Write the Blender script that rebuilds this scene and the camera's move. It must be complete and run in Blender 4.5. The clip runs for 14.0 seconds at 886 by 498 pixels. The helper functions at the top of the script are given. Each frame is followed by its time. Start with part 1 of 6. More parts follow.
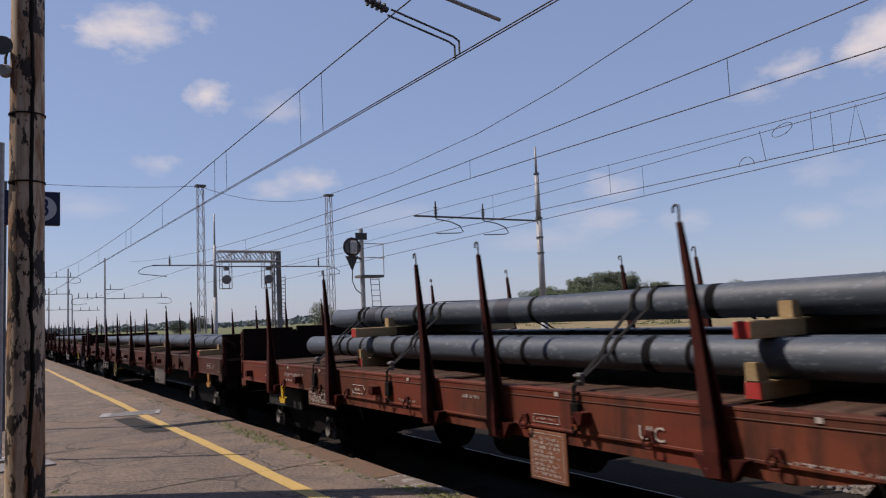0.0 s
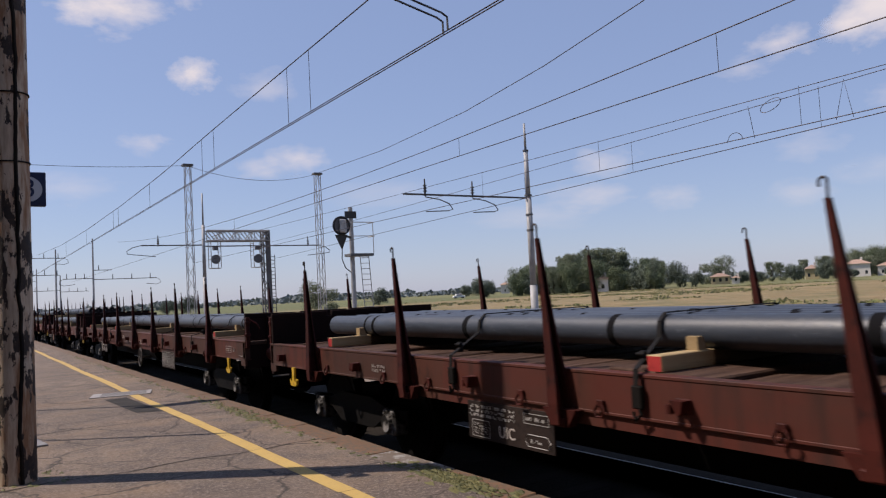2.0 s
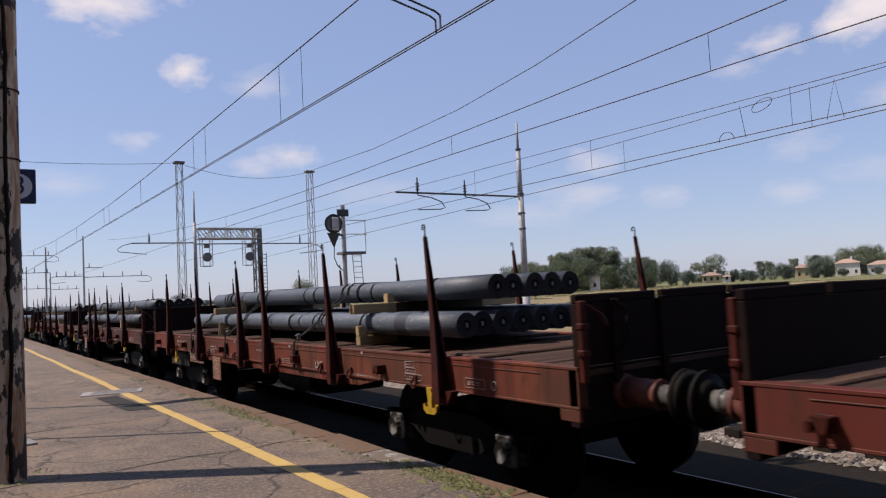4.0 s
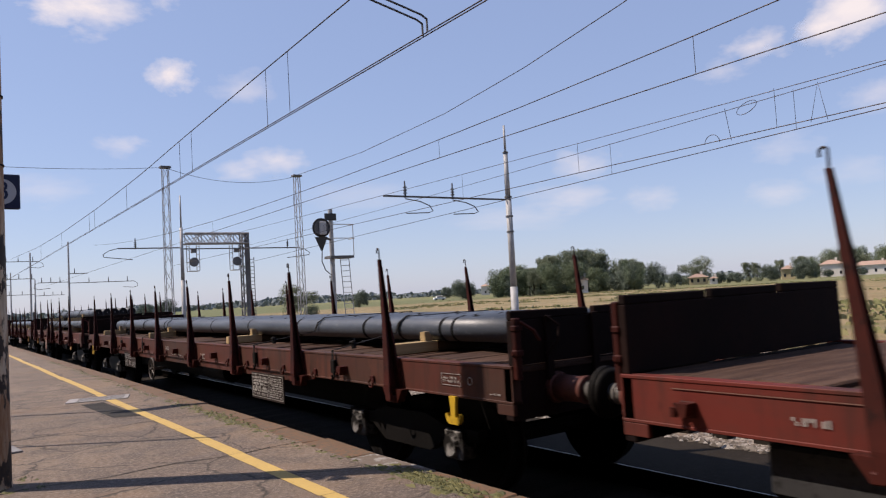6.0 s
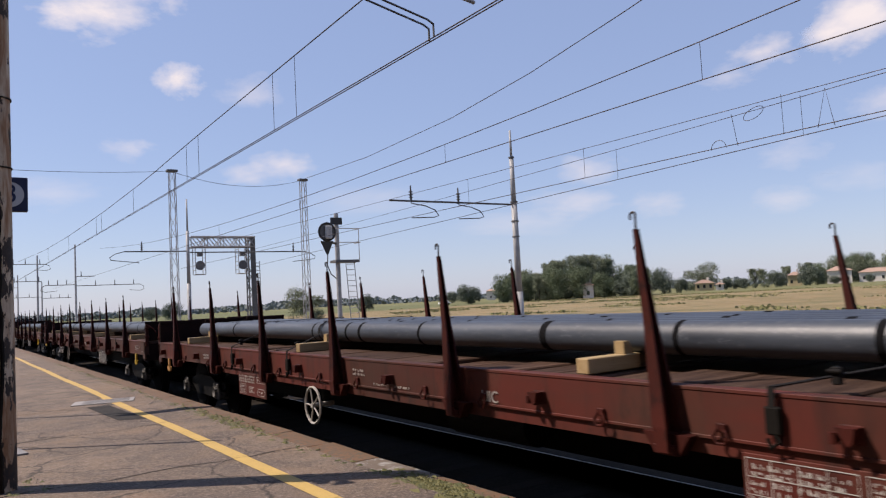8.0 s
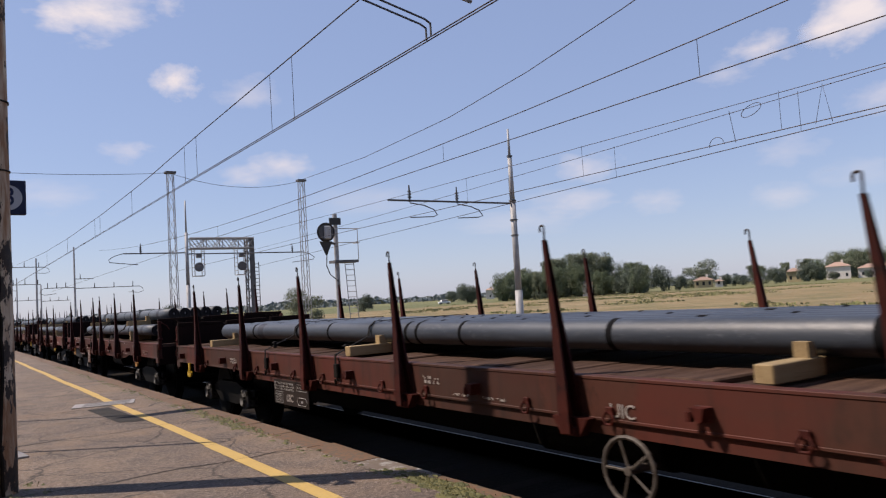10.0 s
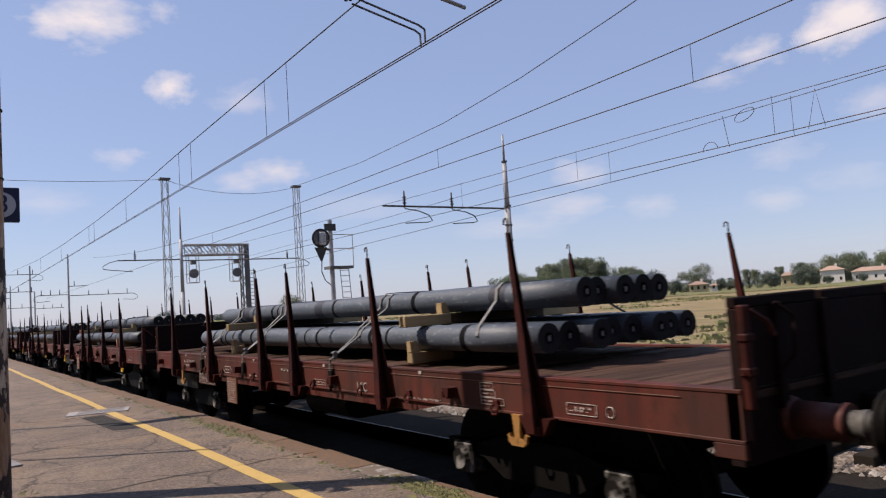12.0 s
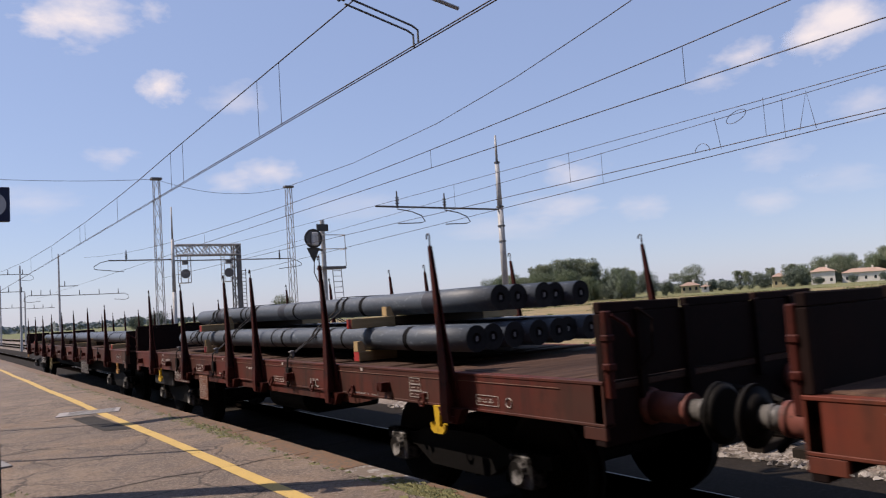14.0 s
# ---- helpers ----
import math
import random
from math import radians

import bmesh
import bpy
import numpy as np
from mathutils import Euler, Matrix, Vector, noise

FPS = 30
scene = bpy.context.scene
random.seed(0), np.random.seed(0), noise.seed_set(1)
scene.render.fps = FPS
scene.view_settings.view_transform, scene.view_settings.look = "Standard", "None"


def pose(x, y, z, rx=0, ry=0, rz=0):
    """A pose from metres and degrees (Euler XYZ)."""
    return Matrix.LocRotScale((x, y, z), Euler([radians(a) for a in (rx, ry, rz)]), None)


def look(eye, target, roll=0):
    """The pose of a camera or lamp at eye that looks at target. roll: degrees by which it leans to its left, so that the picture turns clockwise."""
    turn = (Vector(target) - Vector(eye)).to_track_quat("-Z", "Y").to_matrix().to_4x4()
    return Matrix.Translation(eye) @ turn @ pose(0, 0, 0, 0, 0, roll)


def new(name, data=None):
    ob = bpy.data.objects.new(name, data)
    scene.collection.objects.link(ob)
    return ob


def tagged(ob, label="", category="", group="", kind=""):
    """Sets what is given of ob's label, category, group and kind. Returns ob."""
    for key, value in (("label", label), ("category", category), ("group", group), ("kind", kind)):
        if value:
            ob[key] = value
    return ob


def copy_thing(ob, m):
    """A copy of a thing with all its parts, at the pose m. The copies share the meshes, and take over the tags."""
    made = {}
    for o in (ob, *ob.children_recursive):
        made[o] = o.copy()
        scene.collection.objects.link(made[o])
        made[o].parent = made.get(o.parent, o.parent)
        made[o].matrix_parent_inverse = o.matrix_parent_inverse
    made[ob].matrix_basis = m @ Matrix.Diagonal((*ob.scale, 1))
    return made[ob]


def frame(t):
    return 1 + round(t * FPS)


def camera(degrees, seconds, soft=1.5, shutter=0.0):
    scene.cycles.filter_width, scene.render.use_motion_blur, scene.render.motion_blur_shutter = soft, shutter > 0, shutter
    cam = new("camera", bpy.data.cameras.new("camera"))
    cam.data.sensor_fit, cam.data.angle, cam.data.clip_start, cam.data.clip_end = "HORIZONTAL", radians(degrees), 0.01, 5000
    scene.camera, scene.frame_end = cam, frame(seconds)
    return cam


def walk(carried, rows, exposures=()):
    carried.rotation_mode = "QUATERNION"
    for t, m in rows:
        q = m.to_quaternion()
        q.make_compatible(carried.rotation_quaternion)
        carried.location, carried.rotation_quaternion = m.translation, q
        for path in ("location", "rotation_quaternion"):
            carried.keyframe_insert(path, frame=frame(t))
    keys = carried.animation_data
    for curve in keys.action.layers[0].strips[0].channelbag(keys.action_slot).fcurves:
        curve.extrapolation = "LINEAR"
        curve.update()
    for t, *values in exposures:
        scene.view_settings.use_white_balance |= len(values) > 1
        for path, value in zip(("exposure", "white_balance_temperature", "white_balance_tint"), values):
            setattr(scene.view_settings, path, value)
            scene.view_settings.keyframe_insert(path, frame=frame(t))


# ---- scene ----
cam = camera(61.85, 14.0, soft=1.2, shutter=0.04)
walk(cam, [
    (0.0, pose(0, 0, 1.4, 95.12, 2.52, -32.23)),
    (0.5, pose(0, 0, 1.4, 95.11, 2.57, -32.53)),
    (1.0, pose(0, 0, 1.4, 94.65, 2.45, -32.75)),
    (1.5, pose(0, 0, 1.4, 93.71, 2.97, -32.92)),
    (2.0, pose(0, 0, 1.4, 93.37, 3.03, -32.99)),
    (2.5, pose(0, 0, 1.4, 93.31, 2.89, -33.01)),
    (3.0, pose(0, 0, 1.4, 93.09, 2.98, -33.32)),
    (5.5, pose(0, 0, 1.4, 93.58, 2.89, -33.98)),
    (6.0, pose(0, 0, 1.4, 93.43, 3.32, -34.50)),
    (6.5, pose(0, 0, 1.4, 93.55, 3.16, -34.33)),
    (7.0, pose(0, 0, 1.4, 93.38, 3.15, -34.02)),
    (7.5, pose(0, 0, 1.4, 93.55, 3.15, -34.02)),
    (8.0, pose(0, 0, 1.4, 93.81, 3.03, -34.09)),
    (8.5, pose(0, 0, 1.4, 93.97, 3.33, -34.54)),
    (11.0, pose(0, 0, 1.4, 93.64, 3.65, -33.91)),
    (11.5, pose(0, 0, 1.4, 93.89, 3.73, -34.16)),
    (12.0, pose(0, 0, 1.4, 94.16, 3.81, -34.49)),
    (12.5, pose(0, 0, 1.4, 94.19, 3.78, -34.47)),
    (13.0, pose(0, 0, 1.4, 93.89, 4.11, -34.66)),
    (13.5, pose(0, 0, 1.4, 93.90, 3.63, -34.28)),
    (14.0, pose(0, 0, 1.4, 94.17, 3.73, -35.07)),
], exposures=[(0.0, -0.02, 7000, 19), (0.5, 0.04, 7000, 19), (1.0, 0.07, 7000, 19), (2.5, 0.14, 7000, 19), (5.5, 0.31, 7150, 19), (6.5, 0.34, 7200, 19), (7.0, 0.27, 7200, 19), (7.5, 0.3, 7200, 19), (8.0, 0.33, 7200, 19), (8.5, 0.23, 7200, 19), (11.0, 0.27, 7200, 19), (14.0, 0.32, 7200, 19)])

# daylight: sun ahead and to the left of the track, high
SUN_TO = Vector((-0.493, 0.369, 0.788)).normalized()
world = bpy.data.worlds.new("sky")
world.use_nodes = True
scene.world = world
sky = world.node_tree.nodes.new("ShaderNodeTexSky")
sky.sky_type, sky.sun_disc = "NISHITA", False
sky.sun_elevation = math.asin(SUN_TO.z)
sky.sun_rotation = math.atan2(SUN_TO.x, SUN_TO.y)
sky.air_density, sky.dust_density, sky.ozone_density = 1.0, 0.4, 2.8
background = world.node_tree.nodes["Background"]
background.inputs["Strength"].default_value = 0.115
# thin summer haze evens the sky out towards the horizon
haze = world.node_tree.nodes.new("ShaderNodeMix")
haze.data_type = "RGBA"
haze.inputs["Factor"].default_value = 0.56
haze.inputs["B"].default_value = (2.25, 3.28, 5.75, 1)
world.node_tree.links.new(sky.outputs["Color"], haze.inputs["A"])
world.node_tree.links.new(haze.outputs["Result"], background.inputs["Color"])
lamp = bpy.data.lights.new("sun", "SUN")
lamp.energy, lamp.angle, lamp.color = 4.8, radians(0.53), (1.0, 0.95, 0.87)
sun = new("sun", lamp)
sun.matrix_basis = look(SUN_TO * 50, (0, 0, 0))

# ---- materials ----
def mat(name, base, rough=0.7, metal=0.0, spec=0.5):
    m = bpy.data.materials.new(name)
    m.use_nodes = True
    b = m.node_tree.nodes["Principled BSDF"]
    b.inputs["Base Color"].default_value = (*base, 1)
    b.inputs["Roughness"].default_value = rough
    b.inputs["Metallic"].default_value = metal
    b.inputs["Specular IOR Level"].default_value = spec
    return m


def node(m, kind, **values):
    n = m.node_tree.nodes.new(kind)
    for key, value in values.items():
        n.inputs[key.replace("_", " ")].default_value = value
    return n


def link(m, a, b):
    m.node_tree.links.new(a, b)


def coords(m, scale=(1, 1, 1), world=False):
    src = m.node_tree.nodes.new("ShaderNodeNewGeometry").outputs["Position"] if world else m.node_tree.nodes.new("ShaderNodeTexCoord").outputs["Object"]
    mp = m.node_tree.nodes.new("ShaderNodeMapping")
    mp.inputs["Scale"].default_value = scale
    link(m, src, mp.inputs["Vector"])
    return mp.outputs["Vector"]


def ramp(m, fac, stops):
    r = m.node_tree.nodes.new("ShaderNodeValToRGB")
    e = r.color_ramp.elements
    while len(e) < len(stops):
        e.new(0.5)
    for el, (p, c) in zip(e, stops):
        el.position, el.color = p, (*c, 1) if len(c) == 3 else c
    link(m, fac, r.inputs["Fac"])
    return r.outputs["Color"]


def noise_tex(m, vec, scale, detail=6.0, rough=0.6):
    n = node(m, "ShaderNodeTexNoise", Scale=scale, Detail=detail, Roughness=rough)
    link(m, vec, n.inputs["Vector"])
    return n.outputs["Fac"]


def mix(m, fac, a, b, blend="MIX"):
    n = m.node_tree.nodes.new("ShaderNodeMix")
    n.data_type, n.blend_type = "RGBA", blend
    for sock, v in ((n.inputs["Factor"], fac), (n.inputs["A"], a), (n.inputs["B"], b)):
        if isinstance(v, (int, float)):
            sock.default_value = v
        elif isinstance(v, tuple):
            sock.default_value = (*v, 1)
        else:
            link(m, v, sock)
    return n.outputs["Result"]


def bsdf(m):
    return m.node_tree.nodes["Principled BSDF"]


def bump(m, height, strength=0.3, distance=0.01):
    b = node(m, "ShaderNodeBump", Strength=strength, Distance=distance)
    link(m, height, b.inputs["Height"])
    link(m, b.outputs["Normal"], bsdf(m).inputs["Normal"])


def base(m, colour):
    link(m, colour, bsdf(m).inputs["Base Color"])


def grimy(name, c1, c2, c3, rough=0.75, scale=1.2, fine=18.0, stretch=(1, 1, 1), bumpy=0.25, spread=(0.38, 0.55, 0.72)):
    """Painted or weathered surface: two tones in large patches, a third in fine spots."""
    m = mat(name, c1, rough, 0.0, 0.12 if max(c1) < 0.04 else 0.3)
    v = coords(m, stretch)
    big = noise_tex(m, v, scale)
    small = noise_tex(m, v, fine, 8.0, 0.7)
    info = m.node_tree.nodes.new("ShaderNodeObjectInfo")
    c = ramp(m, big, [(spread[0], c1), (spread[2], c2)])
    c = mix(m, ramp(m, small, [(0.52, (0, 0, 0)), (0.68, (1, 1, 1))]), c, c3)
    tone = ramp(m, info.outputs["Random"], [(0.0, (0.74, 0.74, 0.75)), (1.0, (1.16, 1.14, 1.12))])
    base(m, mix(m, 1.0, c, tone, "MULTIPLY"))
    bump(m, small, bumpy, 0.006)
    return m


M = {}


def wagon_paint(name, c1, c2):
    """Faded oxide paint under brake dust, with dark runs, scuffs and bare rust."""
    m = grimy(name, c1, c2, tuple(0.45 * a for a in c1), 0.7, 1.1, 7.0, (1, 1, 0.55))
    paint = bsdf(m).inputs["Base Color"].links[0].from_socket
    runs = noise_tex(m, coords(m, (4, 4, 0.35)), 1.6, 5, 0.6)
    dust = noise_tex(m, coords(m, (0.6, 0.6, 2.2)), 0.9, 6, 0.65)
    chips = noise_tex(m, coords(m), 11.0, 9, 0.75)
    stretch = noise_tex(m, coords(m, (0.25, 0.9, 0.25)), 1.0, 1.0, 0.4)
    paint = mix(m, ramp(m, stretch, [(0.5, (0, 0, 0)), (0.515, (0.75, 0.75, 0.75))]), paint, (1.15 * c1[0], 0.8 * c1[1], 0.85 * c1[2]))
    paint = mix(m, ramp(m, stretch, [(0.4, (0.7, 0.7, 0.7)), (0.412, (0, 0, 0))]), paint, (0.62 * c1[0], 0.75 * c1[1], 0.85 * c1[2]))
    c = mix(m, ramp(m, dust, [(0.42, (0, 0, 0)), (0.68, (0.55, 0.55, 0.55))]), paint, (0.0402, 0.0207, 0.0143))
    c = mix(m, ramp(m, runs, [(0.52, (0, 0, 0)), (0.7, (0.65, 0.65, 0.65))]), c, (0.0181, 0.0091, 0.0065))
    c = mix(m, ramp(m, chips, [(0.66, (0, 0, 0)), (0.72, (0.7, 0.7, 0.7))]), c, (0.1037, 0.0616, 0.0454))
    base(m, c)
    return m


M["paint_brown"] = wagon_paint("brown_wagon_paint", (0.0664, 0.0174, 0.0097), (0.0875, 0.0267, 0.0154))
M["paint_red"] = wagon_paint("oxide_red_wagon_paint", (0.0746, 0.0143, 0.0081), (0.1033, 0.0228, 0.0135))
M["paint_vivid"] = wagon_paint("fresh_red_wagon_paint", (0.0907, 0.0140, 0.0079), (0.1166, 0.0198, 0.0116))
M["paint_orange"] = wagon_paint("faded_orange_red_wagon_paint", (0.1137, 0.0258, 0.0114), (0.1440, 0.0382, 0.0181))
# wagon ends face away from the sun; that shade is put into this colour
M["headboard"] = grimy("shade_darkened_headboard_paint", (0.0085, 0.0042, 0.0038), (0.0155, 0.0062, 0.0052), (0.0055, 0.0035, 0.0033), 0.9, 1.5, 12.0)
M["stake"] = grimy("stake_paint", (0.0365, 0.0089, 0.0069), (0.077, 0.0146, 0.0101), (0.0122, 0.0057, 0.0049), 0.6, 2.2, 20.0, (1, 1, 0.5))
M["hook_steel"] = grimy("hook_steel", (0.0324, 0.0259, 0.0246), (0.0583, 0.0454, 0.0389), (0.0194, 0.0162, 0.0143), 0.5)
# frame and bogies near black: the underside's shade is put into the colour
M["black_frame"] = grimy("shade_black_frame_steel", (0.0058, 0.0052, 0.0045), (0.0104, 0.0084, 0.0071), (0.0039, 0.0032, 0.0032), 0.8, 2.0, 20.0)
M["bogie"] = grimy("shade_black_bogie_steel", (0.0039, 0.0032, 0.0029), (0.0078, 0.0065, 0.0058), (0.0026, 0.0023, 0.0019), 0.7, 2.0, 20.0)
M["dark_box"] = grimy("dull_grey_box_paint", (0.03, 0.03, 0.031), (0.05, 0.05, 0.051), (0.015, 0.014, 0.014), 0.7)
# pale flecks imitate sunlight falling on the boxes, painted into the colour
M["axle_box"] = grimy("sun_flecked_axle_box", (0.01, 0.009, 0.008), (0.26, 0.25, 0.24), (0.006, 0.0055, 0.005), 0.6, 5.0, 20.0, (1, 1, 1), 0.25, (0.46, 0.5, 0.6))
# tread darkened the same way, for shade under the deck
M["tread"] = mat("shade_black_wheel_tread", (0.0081, 0.0073, 0.0069), 0.7, 0.0, 0.1)
M["buffer_red"] = grimy("buffer_paint", (0.1, 0.032, 0.026), (0.13, 0.045, 0.035), (0.045, 0.02, 0.016), 0.6)
M["buffer_steel"] = grimy("buffer_steel", (0.06, 0.057, 0.053), (0.12, 0.115, 0.11), (0.022, 0.018, 0.016), 0.45)
M["deck_wood"] = grimy("worn_deck_board", (0.0376, 0.0207, 0.0156), (0.1069, 0.0648, 0.0467), (0.013, 0.0078, 0.0058), 0.85, 1.8, 26.0, (0.5, 6, 6), 0.5)
M["pine"] = grimy("new_pine", (0.3, 0.215, 0.11), (0.37, 0.28, 0.155), (0.2, 0.13, 0.06), 0.75, 2.0, 8.0, (0.6, 8, 8), 0.2)
# timber colour with the shade between the pipes put into it
M["shaded_timber"] = grimy("shade_dark_timber", (0.05, 0.036, 0.024), (0.085, 0.062, 0.04), (0.022, 0.016, 0.011), 0.9, 2.0, 8.0, (0.6, 8, 8), 0.3)
M["timber_red"] = grimy("red_painted_end_grain", (0.324, 0.0259, 0.0259), (0.3888, 0.0454, 0.0389), (0.2268, 0.0194, 0.0194), 0.6)
M["strap_grey"] = grimy("pale_grey_strap_webbing", (0.162, 0.1661, 0.162), (0.2268, 0.2308, 0.2268), (0.0972, 0.0972, 0.0972), 0.85)
M["chain"] = mat("oily_lashing_chain", (0.0113, 0.0105, 0.0105), 0.8, 0.0, 0.1)
M["handwheel"] = grimy("faded_yellow_handwheel", (0.2138, 0.162, 0.0648), (0.2592, 0.2138, 0.1166), (0.1296, 0.0972, 0.0518), 0.6)
M["handwheel_grey"] = grimy("dull_grey_brown_handwheel", (0.0778, 0.0648, 0.0551), (0.1231, 0.1069, 0.094), (0.0389, 0.0292, 0.0227), 0.6)
M["handwheel_pale"] = grimy("pale_grey_handwheel", (0.2592, 0.2527, 0.2333), (0.324, 0.3175, 0.2981), (0.162, 0.1426, 0.1296), 0.6)
M["ratchet"] = grimy("dull_zinc_ratchet", (0.1053, 0.1053, 0.1053), (0.162, 0.162, 0.162), (0.0389, 0.0356, 0.0324), 0.5)
M["yellow"] = grimy("yellow_lifting_bracket", (0.4018, 0.2462, 0.013), (0.4536, 0.2981, 0.0259), (0.2268, 0.1296, 0.013), 0.55)
M["orange"] = grimy("faded_orange_bracket", (0.2916, 0.1426, 0.0389), (0.3564, 0.1944, 0.0648), (0.1296, 0.0648, 0.0259), 0.6)
M["white_mark"] = grimy("white_stencil", (0.3726, 0.3402, 0.3159), (0.4455, 0.4131, 0.3888), (0.1944, 0.1215, 0.0972), 0.7, 6.0, 30.0)
M["panel_text"] = grimy("worn_white_panel_writing", (0.4, 0.39, 0.37), (0.5, 0.49, 0.47), (0.16, 0.14, 0.12), 0.7, 6.0, 40.0)
M["chalk"] = grimy("faint_chalk_line", (0.1296, 0.0648, 0.0486), (0.1944, 0.1296, 0.1037), (0.0778, 0.0324, 0.0227), 0.8, 3.0, 12.0)
M["panel_dark"] = grimy("dark_inscription_panel", (0.016, 0.0115, 0.0105), (0.03, 0.021, 0.018), (0.01, 0.008, 0.0075), 0.75)
M["panel_rust"] = grimy("rusty_inscription_panel", (0.1685, 0.0648, 0.0356), (0.2138, 0.0907, 0.0518), (0.1037, 0.0389, 0.0227), 0.7)
M["galv"] = grimy("galvanised_steel", (0.2722, 0.2786, 0.2786), (0.405, 0.405, 0.405), (0.2754, 0.2754, 0.2754), 0.5, 3.0, 30.0)
M["dark_steel"] = grimy("dull_dark_steel", (0.0842, 0.0842, 0.0875), (0.1458, 0.1458, 0.1458), (0.0518, 0.0486, 0.0454), 0.55)
M["wire"] = mat("copper_conductor", (0.0454, 0.0324, 0.0311), 0.5, 0.5)
M["rail"] = mat("polished_rail_head", (0.1944, 0.1879, 0.1814), 0.3, 1.0)
# rails and sleepers near black: shade below the wagons put into the colour
M["rail_body"] = mat("shade_black_rail", (0.005, 0.004, 0.0035), 1.0, 0.0, 0.0)
M["sleeper"] = grimy("shade_dark_concrete_sleeper", (0.0178, 0.0138, 0.0105), (0.0275, 0.0219, 0.017), (0.0105, 0.0081, 0.0065), 0.95)
M["sign_blue"] = grimy("dark_blue_enamel", (0.0065, 0.0143, 0.0551), (0.0091, 0.0194, 0.0648), (0.0052, 0.0104, 0.0389), 0.4)
M["sign_white"] = mat("white_enamel", (0.4018, 0.4082, 0.4277), 0.45)
M["cast_iron"] = mat("black_signal_paint", (0.013, 0.013, 0.0143), 0.5)
M["white_post"] = grimy("white_post_paint", (0.3888, 0.3694, 0.3629), (0.4536, 0.4406, 0.4277), (0.2722, 0.2462, 0.2333), 0.6)
M["bark"] = grimy("bark", (0.0389, 0.0292, 0.0207), (0.0648, 0.0486, 0.0356), (0.0227, 0.0181, 0.013), 0.95)


def pipe_material(name, dark, light, dust, amount, gloss=(0.52, 0.75)):
    """Weathered pipe: tones along its length, pale dust and scratches in streaks."""
    m = mat(name, dark, 0.6, 0.0, 0.5)
    a = noise_tex(m, coords(m, (3, 0.35, 3)), 2.2, 6, 0.6)
    s = noise_tex(m, coords(m, (2.2, 0.9, 2.2)), 13.0, 10, 0.8)
    c = ramp(m, a, [(0.32, dark), (0.68, light)])
    c = mix(m, ramp(m, s, [(0.55, (0, 0, 0)), (0.63, (amount, amount, amount))]), c, dust)
    info = m.node_tree.nodes.new("ShaderNodeObjectInfo")
    tone = ramp(m, info.outputs["Random"], [(0.0, (0.75, 0.77, 0.8)), (1.0, (1.2, 1.17, 1.15))])
    base(m, mix(m, 1.0, c, tone, "MULTIPLY"))
    link(m, ramp(m, s, [(0.3, (gloss[0],) * 3), (0.7, (gloss[1],) * 3)]), bsdf(m).inputs["Roughness"])
    bump(m, s, 0.3, 0.004)
    return m


M["pipe"] = pipe_material("blue_black_steel_pipe", (0.02, 0.026, 0.036), (0.052, 0.064, 0.082), (0.12, 0.135, 0.155), 0.5, (0.36, 0.58))
M["pipe_grey"] = pipe_material("dusty_grey_steel_pipe", (0.0276, 0.0384, 0.0520), (0.0624, 0.0806, 0.1053), (0.1920, 0.2232, 0.2535), 0.75, (0.46, 0.68))
M["pipe_band"] = mat("matt_black_tape_band", (0.005, 0.005, 0.006), 0.9, 0.0, 0.1)
M["pipe_varnish"] = pipe_material("dark_blue_varnish_band", (0.0089, 0.0113, 0.0211), (0.0162, 0.0203, 0.034), (0.0405, 0.0446, 0.0567), 0.2)
M["pipe_end"] = grimy("dark_pipe_mouth", (0.013, 0.013, 0.0143), (0.0227, 0.0227, 0.024), (0.0097, 0.0097, 0.0097), 0.8)
M["pipe_cap"] = mat("dull_grey_plug_label", (0.13, 0.13, 0.135), 0.7)


